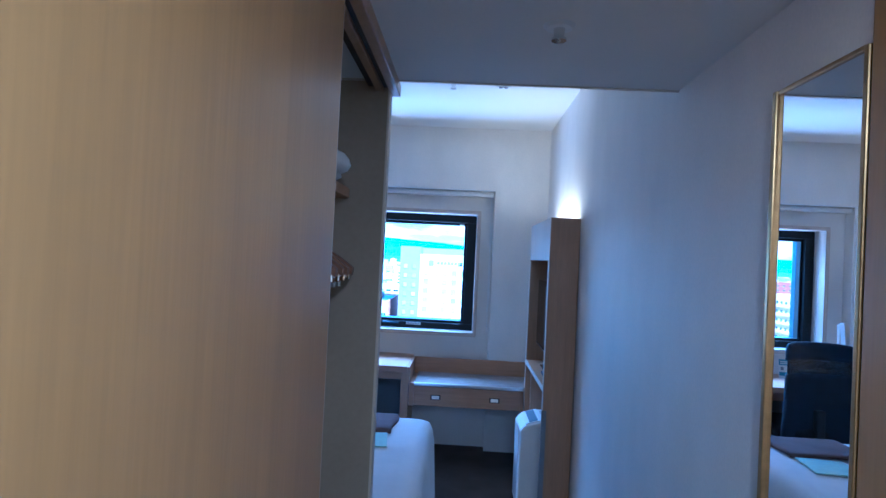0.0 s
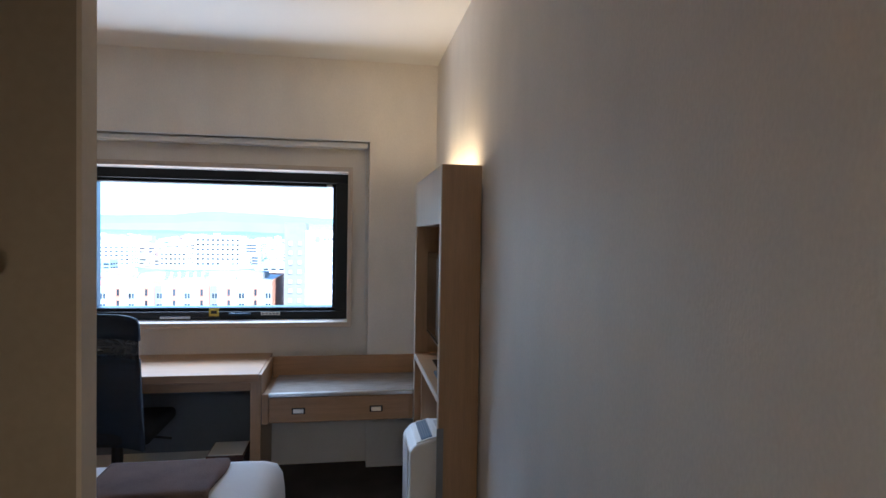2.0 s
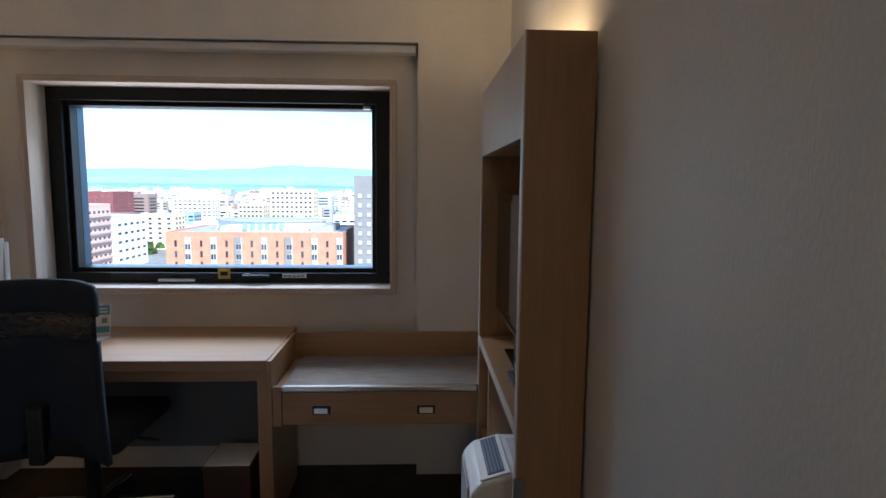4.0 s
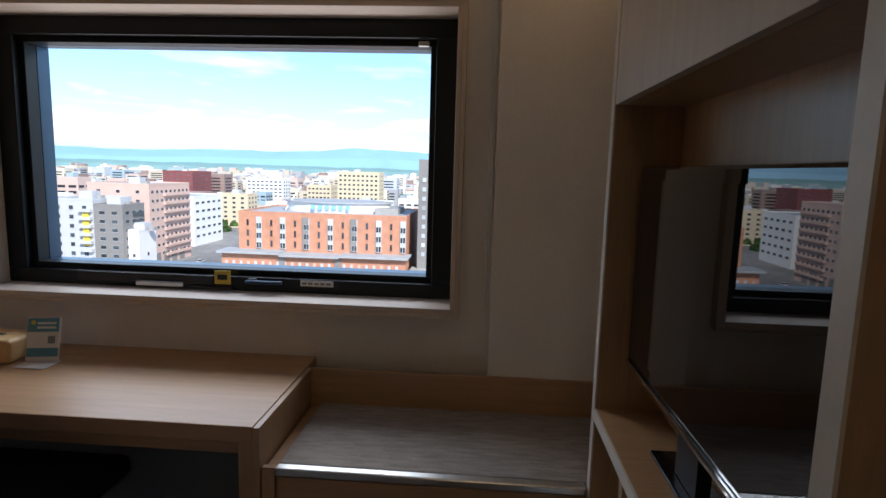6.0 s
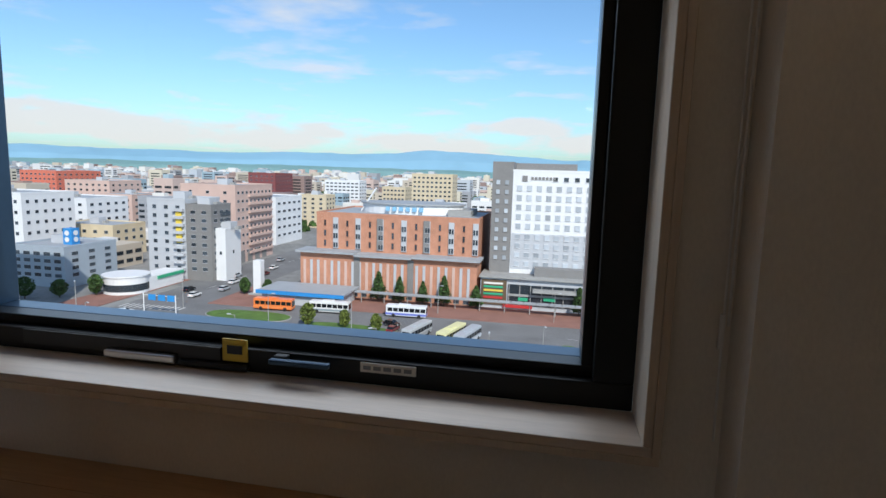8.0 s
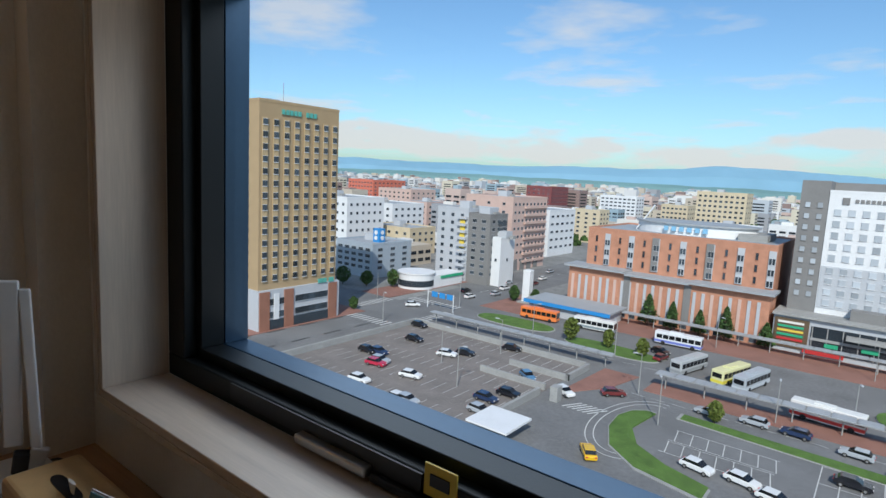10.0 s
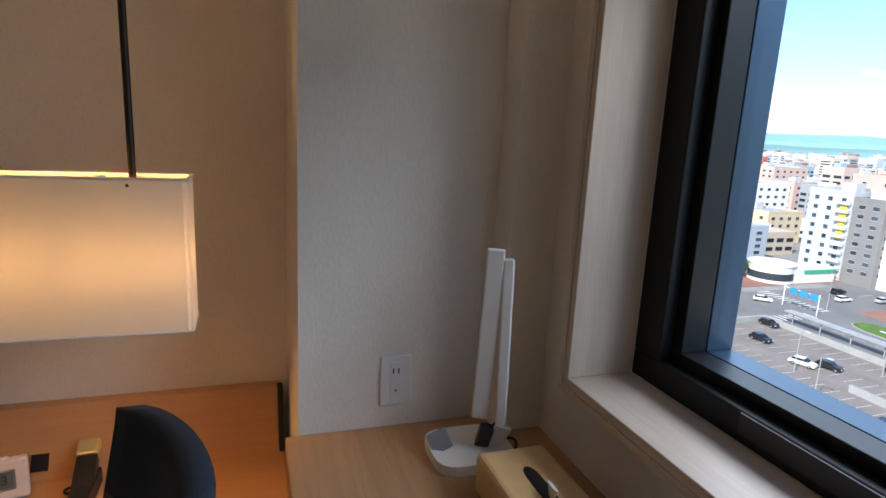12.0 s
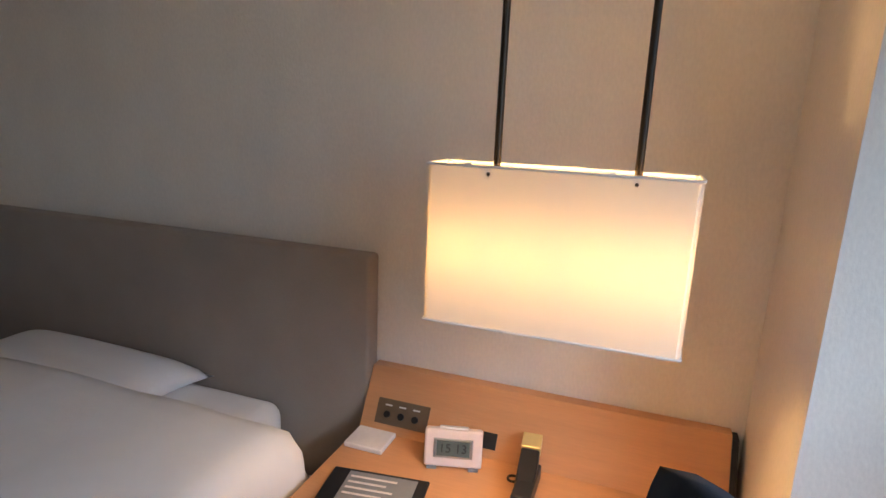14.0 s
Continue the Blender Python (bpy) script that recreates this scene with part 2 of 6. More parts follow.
def rod(p, q, r, r2=None, n=16):
    return cyl(bmesh.new(), p, q, r, r2, n)


def thing(name, at, label, category, group=""):
    ob = new(name)
    ob.location = at
    ob.empty_display_size = 0.1
    ORI[ob.name] = Vector(at)
    return tagged(ob, label, category, group)


def mesh_of(name, bm, material, at, smooth=False):
    me = bpy.data.meshes.new(name)
    bm.transform(Matrix.Translation(-Vector(at)))
    bm.to_mesh(me)
    bm.free()
    me.materials.append(material)
    if smooth:
        for p in me.polygons:
            p.use_smooth = True
    return me


def part(name, bm, material, parent, label="", smooth=False):
    """One mesh under a thing or a part; bm is in world metres."""
    at = ORI[parent.name]
    ob = new(name, mesh_of(name, bm, material, at, smooth))
    ob.parent = parent
    ORI[ob.name] = at
    return tagged(ob, label)


def solid(name, bm, material, label="", category="", kind="", smooth=False, at=(0, 0, 0)):
    ob = new(name, mesh_of(name, bm, material, at, smooth))
    ob.location = at
    ORI[ob.name] = Vector(at)
    return tagged(ob, label, category, kind=kind)


def prism(pts, axis, a, b):
    """A plate with the outline pts, pushed from a to b along an axis."""
    bm = bmesh.new()

    def put(u, v, w):
        return {"x": (w, u, v), "y": (u, w, v), "z": (u, v, w)}[axis]
    lo = [bm.verts.new(put(u, v, a)) for u, v in pts]
    hi = [bm.verts.new(put(u, v, b)) for u, v in pts]
    n = len(pts)
    bm.faces.new(lo)
    bm.faces.new(hi[::-1])
    for i in range(n):
        bm.faces.new((lo[i], hi[i], hi[(i + 1) % n], lo[(i + 1) % n]))
    bmesh.ops.recalc_face_normals(bm, faces=bm.faces)
    return bm


def text_part(words, size, m, material, parent, name="lettering"):
    cu = bpy.data.curves.new(name, "FONT")
    cu.body, cu.size, cu.align_x, cu.align_y, cu.extrude = words, size, "CENTER", "CENTER", size * 0.02
    tmp = new(name, cu)
    me = bpy.data.meshes.new_from_object(tmp.evaluated_get(bpy.context.evaluated_depsgraph_get()))
    bpy.data.objects.remove(tmp)
    me.materials.clear()
    me.materials.append(material)
    me.transform(Matrix.Translation(-ORI[parent.name]) @ m)
    ob = new(name, me)
    ob.parent = parent
    ORI[ob.name] = ORI[parent.name]
    return ob


# ---- the room's shell ----
XL, YB, ZC, ZE = -2.87, -2.93, 2.56, 2.075
solid("floor", box(-3.1, -6.3, -0.15, 0.2, 0.0, 0.0), CARPET, "dark brown woven carpet covering the room's floor", "floor", "structure")
solid("ceiling", box(-3.1, -3.65, ZC, 0.2, 0.3, ZC + 0.15), CEIL, "smooth off-white painted ceiling", "ceiling", "structure")
solid("ceiling_entry", box(-1.60, -6.3, ZE, 0.2, YB - 0.012, ZC - 0.004), CEIL, "lowered white ceiling over the entry passage", "ceiling", "structure")
solid("trim", box(-1.60, YB - 0.012, ZE - 0.004, 0.0, YB, ZE + 0.03), EDGE, "narrow pale trim along the lowered ceiling's edge", "trim", "structure")
solid("wall_right", box(0.0, -6.3, 0, 0.2, 0.158, ZC), WALL, "cream textured wallpaper on a long plain wall", "wall", "structure")
solid("wall_left", box(XL - 0.2, -6.3, 0, XL, 0.158, ZC), WALL, "cream textured wallpaper behind the bed", "wall", "structure")
solid("wall_back", box(XL, -3.65, 0, -1.62, -3.5, ZC), WALL, "cream papered wall beside the wardrobe", "wall", "structure")
solid("wall_entry", box(-3.1, -6.3, 0, 0.0, -6.15, ZC), WALL, "cream papered wall at the passage's end", "wall", "structure")
solid("wall_passage", box(-0.96, -6.15, 0, -0.90, -5.0, ZE), WALL, "cream papered wall along the passage", "wall", "structure")
bm = bmesh.new()
WX0, WX1, WZ0, WZ1 = -2.235, -0.54, 0.90, 1.89
bx(bm, XL, -0.10, 0, WX0, 0.158, ZC)
bx(bm, WX1, -0.10, 0, 0, 0.158, ZC)
bx(bm, WX0, -0.10, 0, WX1, 0.158, WZ0)
bx(bm, WX0, -0.10, WZ1, WX1, 0.158, ZC)
solid("wall_window", bm, WALL, "cream papered wall around the wide window", "wall", "structure")
solid("beam", box(-2.47, -0.205, 2.068, -0.0, -0.10, ZC), WALL, "cream papered beam above the window recess", "beam", "structure")
solid("beam_lip", box(-2.47, -0.207, 2.060, -0.425, -0.185, 2.068), WHITEP, "thin white lip under the beam", "trim", "structure")
solid("pillar_right", box(-0.424, -0.205, 0, 0.0, -0.10, 2.068), WALL, "shallow papered pillar beside the window", "pillar", "structure")
solid("pillar_left", box(XL, -0.632, 0, -2.474, -0.10, ZC), WALL, "wide papered pillar in the room's corner", "pillar", "structure")
solid("pier_left", box(-2.474, -0.205, 0, -2.39, -0.10, 2.068), WALL, "narrow papered pier between pillar and window", "pillar", "structure")
solid("baseboard", box(-0.012, -6.1, 0, 0, -1.5, 0.06, bev=0.003), WARDIN, "low brown baseboard along the wall", "baseboard", "structure")

# window: ash reveal, dark frame, sash bead, panes
win = thing("window_1", (-1.39, 0, 0.9), "wide window in a dark metal frame with pale ash lining", "window")
tagged(win, kind="structure")
part("window_sill", box(WX0 + 0.0, -0.145, WZ0, WX1, 0.0, WZ0 + 0.018, bev=0.002), PALEH, win, "pale ash sill")
part("lining_top", box(WX0, -0.145, WZ1 - 0.016, WX1, 0.0, WZ1, bev=0.002), PALEH, win)
part("lining_side", box(WX0, -0.145, WZ0 + 0.018, WX0 + 0.016, 0.0, WZ1 - 0.016, bev=0.002), PALE, win)
part("lining_side", box(WX1 - 0.016, -0.145, WZ0 + 0.018, WX1, 0.0, WZ1 - 0.016, bev=0.002), PALE, win)
for a in ((WX0 - 0.012, -0.147, WZ0 - 0.014, WX1 + 0.012, -0.10, WZ0), (WX0 - 0.012, -0.147, WZ1, WX1 + 0.012, -0.10, WZ1 + 0.014), (WX0 - 0.014, -0.147, WZ0, WX0, -0.10, WZ1), (WX1, -0.147, WZ0, WX1 + 0.014, -0.10, WZ1)):
    part("casing", box(*a, bev=0.001), PALE, win)
fx0, fx1, fz0, fz1 = WX0 + 0.016, WX1 - 0.016, WZ0 + 0.018, WZ1 - 0.016
gx0, gx1, gz0, gz1 = -2.125, -0.655, 0.992, 1.79
for a in ((fx0, 0, fz0, fx1, 0.16, gz0 - 0.022), (fx0, 0, gz1 + 0.022, fx1, 0.16, fz1), (fx0, 0, gz0 - 0.022, gx0 - 0.022, 0.16, gz1 + 0.022), (gx1 + 0.022, 0, gz0 - 0.022, fx1, 0.16, gz1 + 0.022)):
    part("window_frame", box(*a, bev=0.003), FRAME, win, "dark anodised frame")
for a in ((gx0 - 0.022, 0.088, gz0 - 0.022, gx1 + 0.022, 0.15, gz0), (gx0 - 0.022, 0.088, gz1, gx1 + 0.022, 0.15, gz1 + 0.022), (gx0 - 0.022, 0.088, gz0, gx0, 0.15, gz1), (gx1, 0.088, gz0, gx1 + 0.022, 0.15, gz1)):
    part("glazing_bead", box(*a, bev=0.002), FRAMEB, win, "grey metal bead")
for a in ((gx0 - 0.022, 0.03, gz0 - 0.022, gx1 + 0.022, 0.086, gz0), (gx0 - 0.022, 0.03, gz1, gx1 + 0.022, 0.086, gz1 + 0.022), (gx0 - 0.022, 0.03, gz0, gx0, 0.086, gz1), (gx1, 0.03, gz0, gx1 + 0.022, 0.086, gz1)):
    part("sash_frame", box(*a, bev=0.002), FRAME, win, "dark opening sash")
bm = bmesh.new()
bm.faces.new([bm.verts.new(v) for v in ((gx0 - 0.01, 0.112, gz0 - 0.01), (gx1 + 0.01, 0.112, gz0 - 0.01), (gx1 + 0.01, 0.112, gz1 + 0.01), (gx0 - 0.01, 0.112, gz1 + 0.01))])
pane = part("pane", bm, GLASS, win, "clear glass")
pane.visible_shadow = False
part("hinge_cover", box(gx1 - 0.04, 0.0, gz1 - 0.004, gx1 - 0.005, 0.02, gz1 + 0.012, bev=0.002), SILVER, win)
part("lower_plate", box(-1.95, -0.004, 0.934, -1.43, 0.0, 0.968), BLACK, win)
part("latch", box(-1.715, -0.022, 0.926, -1.535, 0.0, 0.944, bev=0.004), SILVER, win, "silver latch bar")
part("latch_base", box(-1.53, -0.016, 0.922, -1.36, 0.0, 0.936, bev=0.004), BLACK, win)
st = part("warning_sticker", box(-1.425, -0.003, 0.940, -1.365, 0.0, 0.990), YELLOW, win, "yellow warning sticker")
part("sticker_print", box(-1.413, -0.005, 0.957, -1.377, -0.003, 0.976), BLACK, win)
part("window_handle", box(-1.30, -0.035, 0.952, -1.165, -0.018, 0.964, bev=0.004), FRAMEB, win, "grey pull handle")
part("handle_post", box(-1.295, -0.02, 0.948, -1.265, 0.0, 0.968, bev=0.003), FRAME, win)
part("label_plate", box(-1.105, -0.004, 0.946, -0.985, 0.0, 0.966), PAPER, win, "white instruction label")
for i in range(5):
    part("label_line", box(-1.098 + i * 0.022, -0.006, 0.952, -1.082 + i * 0.022, -0.004, 0.960), GREYP, win)
# bead chain of the roller blind
bm = bmesh.new()
for k in range(2):
    cyl(bm, (-0.447 + 0.012 * k, -0.118, 2.06), (-0.440 + 0.006 * k, -0.118, 0.93 + 0.2 * k), 0.0022, n=8)
chain = thing("blind_chain", (-0.44, -0.118, 2.06), "thin white bead chain of the roller blind beside the window", "blind chain")
part("chain", bm, WHITEP, chain)
part("weight", box(-0.447, -0.122, 1.09, -0.439, -0.114, 1.15, bev=0.002), WHITEP, chain)
part("blind_housing", box(-2.46, -0.18, 2.02, -0.43, -0.105, 2.058, bev=0.01), WHITEP, chain)

# sprinklers and detector
for (x, y, z, name, lab) in ((-0.762, -1.366, ZC, "sprinkler", "small recessed ceiling sprinkler with a white plate"), (-0.452, -3.40, ZE, "sprinkler", "pendent ceiling sprinkler with a white plate and chrome head")):
    s = thing(name, (x, y, z), lab, "sprinkler")
    part("plate", rod((x, y, z - 0.008), (x, y, z), 0.030, 0.038, 24), WHITEP, s)
    part("head", rod((x, y, z - 0.030), (x, y, z - 0.008), 0.011, 0.014, 16), CHROME, s, "chrome head")
    part("deflector", rod((x, y, z - 0.036), (x, y, z - 0.031), 0.018, 0.018, 16), CHROME, s)
s = thing("downlight", (-0.463, -1.347, ZC), "small round ceiling fitting with a white rim", "ceiling fitting")
part("rim", rod((-0.463, -1.347, ZC - 0.010), (-0.463, -1.347, ZC), 0.036, 0.042, 24), WHITEP, s)
for dx in (-0.016, 0.016):
    part("cap", rod((-0.463 + dx, -1.347, ZC - 0.016), (-0.463 + dx, -1.347, ZC - 0.010), 0.011, n=12), GREYP, s)

# ---- wardrobe and passage ----


def on(m, b):
    b.transform(m)
    return b


WX = -0.917
solid("wardrobe_end_panel", box(-1.56, YB, 0, WX - 0.003, -2.885, ZE), WARDIN, "brown laminate end panel of the open wardrobe", "wardrobe panel", "structure")
solid("wardrobe_edge", box(WX - 0.003, -2.932, 0, WX + 0.004, -2.883, ZE), EDGE, "pale edge strip on the wardrobe's end panel", "trim", "structure")
solid("wardrobe_back", box(-1.62, -5.0, 0, -1.56, -2.885, ZC - 0.004), WARDIN, "brown laminate back of the wardrobe", "wardrobe panel", "structure")
solid("wardrobe_far_end", box(-1.56, -5.0, 0, -0.90, -4.95, ZE), WARDIN, "brown laminate panel closing the wardrobe", "wardrobe panel", "structure")
track = thing("sliding_track", (-0.91, -4.0, 2.04), "dark double track above the wardrobe's sliding door", "door track")
part("outer_rail", box(-0.915, -4.95, 2.035, -0.885, -2.886, 2.074, bev=0.003), OAK, track)
part("groove", box(-0.935, -4.95, 2.052, -0.916, -2.886, 2.074), BLACK, track)
part("inner_rail", box(-0.960, -4.95, 2.040, -0.936, -2.886, 2.074, bev=0.003), OAK, track)
part("inner_groove", box(-0.985, -4.95, 2.055, -0.961, -2.886, 2.074), BLACK, track)
door = thing("sliding_door", (-0.91, -4.3, 0.01), "light oak sliding wardrobe door, pushed half open", "sliding door")
part("door_leaf", box(-0.930, -4.94, 0.012, -0.897, -3.695, 2.034, bev=0.003), DOORW, door)
part("edge_band", box(-0.929, -3.6945, 0.012, -0.898, -3.690, 2.034, bev=0.001), EDGE, door, "pale edge band")
shelf = thing("wardrobe_shelf", (-1.3, -3.4, 1.71), "oak shelf fixed inside the wardrobe above the rail", "shelf")
part("board", box(-1.56, -4.3, 1.690, -1.03, -2.887, 1.722, bev=0.003), OAKH, shelf)
part("rail", rod((-1.20, -4.3, 1.64), (-1.20, -2.887, 1.64), 0.012), CHROME, shelf, "chrome clothes rail")
for y in (-4.2, -3.5, -2.90):
    part("rail_bracket", box(-1.207, y - 0.006, 1.64, -1.193, y + 0.006, 1.690), CHROME, shelf)
solid("door_bumper", rod((-0.975, -2.885, 1.915), (-0.975, -2.897, 1.915), 0.013), WARDIN, "small round brown door bumper on the panel", "bumper")


def blob(c, s, seed, lumps=0.12, sub=4):
    bm = bmesh.new()
    bmesh.ops.create_icosphere(bm, subdivisions=sub, radius=1)
    for v in bm.verts:
        k = 1 + lumps * noise.noise(v.co * 2.3 + Vector((seed, 0, 0))) + lumps * 0.4 * noise.noise(v.co * 6 + Vector((0, seed, 0)))
        p = v.co * k
        p = Vector([math.copysign(abs(u) ** 0.7, u) for u in p])
        v.co = Vector((c[0] + p.x * s[0], c[1] + p.y * s[1], max(c[2] - s[2] * 0.82, c[2] + p.z * s[2])))
    return bm


solid("blanket_bag", blob((-1.20, -3.20, 1.764), (0.19, 0.25, 0.052), 3.0, 0.3), BOTTLE, "folded white bedding in a soft bag on the shelf", "bedding bag", smooth=True, at=(-1.22, -3.22, 1.722))
HANG = mat("hanger_wood", (0.27, 0.14, 0.08), 0.4, var=0.1, stretch=(1, 8, 8))


def hanger(y, lean):
    h = thing("clothes_hanger", (-1.20, y, 1.64), "brown wooden clothes hanger with metal trouser clips on the rail", "hanger", "hangers on the rail")
    up, low = [], []
    for i in range(25):
        u = i / 24 * 2 - 1
        z = 1.575 - 0.115 * abs(u) ** 1.35
        up.append((-1.20 + 0.215 * u, z + 0.015 - 0.004 * abs(u)))
        low.append((-1.20 + 0.213 * u, z - 0.016 + 0.004 * abs(u)))
    part("arm", on(Matrix.Translation((0, y, 0)), prism(up + low[::-1], "y", -0.011, 0.011)), HANG, h)
    part("bar", rod((-1.39, y, 1.435), (-1.01, y, 1.435), 0.007), HANG, h)
    bm = bmesh.new()
    for i in range(12):
        a0, a1 = math.pi * (i / 12 * 1.35 - 0.35), math.pi * ((i + 1) / 12 * 1.35 - 0.35)
        cyl(bm, (-1.20 + 0.022 * math.cos(a0), y, 1.640 + 0.022 * math.sin(a0)), (-1.20 + 0.022 * math.cos(a1), y, 1.640 + 0.022 * math.sin(a1)), 0.002, n=8)
    cyl(bm, (-1.20, y, 1.575), (-1.20, y, 1.622), 0.002, n=8)
    part("hook", bm, CHROME, h)
    for x in (-1.36, -1.03):
        part("clip", box(x - 0.007, y - 0.010, 1.412, x + 0.007, y + 0.010, 1.450, bev=0.002), SILVER, h)
    for x in (-1.40, -1.0):
        part("bar_post", rod((x, y, 1.435), (x, y, 1.475), 0.004, n=8), CHROME, h)


for y, k in ((-3.03, 0.01), (-3.10, -0.01), (-3.17, 0.015), (-3.25, -0.008)):
    hanger(y, k)

mir = thing("wall_mirror", (0, -3.65, 1.0), "tall wall mirror in a slim aged brass frame", "mirror")
part("glass", box(-0.009, -3.795, 0.25, -0.005, -3.542, 1.885), MIRROR, mir, "mirror glass")
part("backing", box(-0.005, -3.81, 0.24, -0.001, -3.53, 1.895), BLACK, mir)
part("frame_side", box(-0.018, -3.542, 0.24, -0.001, -3.526, 1.895, bev=0.003), BRASS, mir, "aged brass rim")
part("frame_top", box(-0.014, -3.80, 1.885, -0.001, -3.542, 1.896, bev=0.003), BRASS, mir)
part("frame_bottom", box(-0.014, -3.80, 0.239, -0.001, -3.542, 0.25, bev=0.003), BRASS, mir)
part("frame_side", box(-0.014, -3.808, 0.24, -0.001, -3.795, 1.895, bev=0.003), BRASS, mir)
solid("door_post", box(-0.012, -3.90, 0, -0.001, -3.812, 2.0, bev=0.003), DOORW, "oak door post beside the mirror", "door post", "structure")
solid("door_1", box(-0.010, -4.7, 0, -0.001, -3.902, 2.0, bev=0.003), DOORW, "closed light oak door in the passage", "door", "structure")

# ---- television cabinet ----
cab = thing("television_cabinet", (-0.09, -1.06, 0), "tall shallow oak television cabinet standing against the wall", "cabinet")
CX, CY0, CY1, CZ = -0.174, -1.538, -0.625, 1.770
part("side_panel", box(CX + 0.004, CY0, 0, -0.006, CY0 + 0.030, CZ, bev=0.001), OAK, cab)
part("side_panel", box(CX + 0.004, CY1 - 0.030, 0, -0.006, CY1, CZ, bev=0.001), OAK, cab)
part("side_edge", box(CX, CY0, 0, CX + 0.004, CY0 + 0.030, CZ), EDGE, cab, "pale edge band")
part("side_edge", box(CX, CY1 - 0.030, 0, CX + 0.004, CY1, CZ), EDGE, cab, "pale edge band")
part("top_panel", box(CX + 0.01, CY0 + 0.03, CZ - 0.10, -0.006, CY1 - 0.03, CZ - 0.075), OAK, cab)
part("header", box(CX + 0.002, CY0 + 0.03, 1.528, CX + 0.020, CY1 - 0.03, CZ, bev=0.001), PALE, cab, "pale upper fascia")
part("niche_top", box(CX + 0.02, CY0 + 0.03, 1.528, -0.006, CY1 - 0.03, 1.545), OAK, cab)
part("back_panel", box(-0.018, CY0 + 0.03, 0.05, -0.006, CY1 - 0.03, 1.528), OAK, cab)
part("shelf", box(CX + 0.004, CY0 + 0.03, 0.790, -0.018, CY1 - 0.03, 0.818), OAKH, cab)
part("shelf_edge", box(CX - 0.001, CY0 + 0.03, 0.790, CX + 0.004, CY1 - 0.03, 0.818), EDGE, cab, "pale edge band")
part("divider", box(CX + 0.012, -0.90, 0.05, -0.018, -0.875, 0.790), OAK, cab)
part("lower_shelf", box(CX + 0.012, -0.875, 0.42, -0.018, CY1 - 0.03, 0.44), OAKH, cab)
part("corner_guard", box(CX - 0.004, CY0 - 0.004, 0.0, CX + 0.024, CY0, 0.69), GREYP, cab, "grey corner guard")
lampc = thing("cabinet_uplight", (-0.09, -1.06, CZ - 0.075), "hidden warm strip light on top of the cabinet", "strip light")
WARMGLOW = mat("warm_tube", (0.9, 0.8, 0.6), 0.5, var=0.0, emit=(1, 0.72, 0.38), power=2.0)
part("tube", rod((-0.06, -1.42, CZ - 0.055), (-0.06, -0.70, CZ - 0.055), 0.012), WARMGLOW, lampc, "glowing warm tube")
lamp("cabinet_glow", "AREA", look((-0.075, -1.06, CZ - 0.03), (-0.01, -1.06, CZ + 1)), 1.15, (1, 0.70, 0.36), 0.74, 0.10)
tv = thing("television", (-0.07, -1.0, 0.818), "black flat television standing in the cabinet's niche", "television")
part("screen", box(-0.1135, -1.455, 0.985, -0.1105, -0.70, 1.366), GLOSSB, tv, "dark glossy screen")
part("bezel", box(-0.1105, -1.475, 0.945, -0.060, -0.675, 1.392, bev=0.006), GLOSSB, tv)
part("chin_strip", box(-0.118, -1.47, 0.947, -0.1105, -0.68, 0.956, bev=0.002), CHROME, tv, "bright lower strip")
part("neck", box(-0.085, -1.06, 0.83, -0.06, -0.96, 0.95), BLACK, tv)
part("foot", box(-0.105, -1.15, 0.818, -0.03, -0.87, 0.828, bev=0.004), GLOSSB, tv)
rem = thing("remote_control", (-0.11, -1.22, 0.818), "black remote control lying on the cabinet shelf", "remote control")
part("body", box(-0.135, -1.32, 0.818, -0.09, -1.14, 0.836, bev=0.005), BLACK, rem)
for i in range(8):
    for j in range(3):
        part("button", box(-0.130 + 0.013 * j, -1.305 + 0.019 * i, 0.836, -0.122 + 0.013 * j, -1.295 + 0.019 * i, 0.8385), GREYP, rem)

def bevelled(bm, w):
    bmesh.ops.bevel(bm, geom=list(bm.edges), offset=w, segments=2, profile=0.5, affect="EDGES")
    return bm


PTOP = Matrix.Translation((-0.181, -1.1125, 0.535)) @ Matrix.Rotation(-math.atan2(0.030, 0.102), 4, "Y")
pur = thing("air_purifier", (-0.155, -1.1, 0), "white air purifier standing half inside the cabinet's lower niche", "air purifier")
part("body", bevelled(prism([(-0.262, 0.0), (-0.03, 0.0), (-0.03, 0.548), (-0.13, 0.550), (-0.232, 0.520), (-0.258, 0.488)], "y", -1.26, -0.965), 0.010), WHITEP, pur)
part("top_cover", on(PTOP, box(-0.046, -0.135, 0.0, 0.050, 0.135, 0.006, bev=0.002)), WHITEP, pur)
part("vent", on(PTOP, box(-0.020, -0.12, 0.005, 0.034, 0.12, 0.0085, bev=0.001)), BLUEG, pur, "dark blue air vent")
for k in range(5):
    part("vent_slat", on(PTOP, box(-0.017 + 0.011 * k, -0.115, 0.008, -0.013 + 0.011 * k, 0.115, 0.011)), GREYP, pur)
part("control_panel", box(-0.115, -1.22, 0.547, -0.05, -1.01, 0.5525), CLEAR, pur)
part("seam", box(-0.2645, -1.225, 0.03, -0.261, -1.0, 0.49, bev=0.0005), CLEAR, pur)
part("grip", box(-0.12, -1.2625, 0.30, -0.08, -1.259, 0.42, bev=0.001), GREYP, pur)

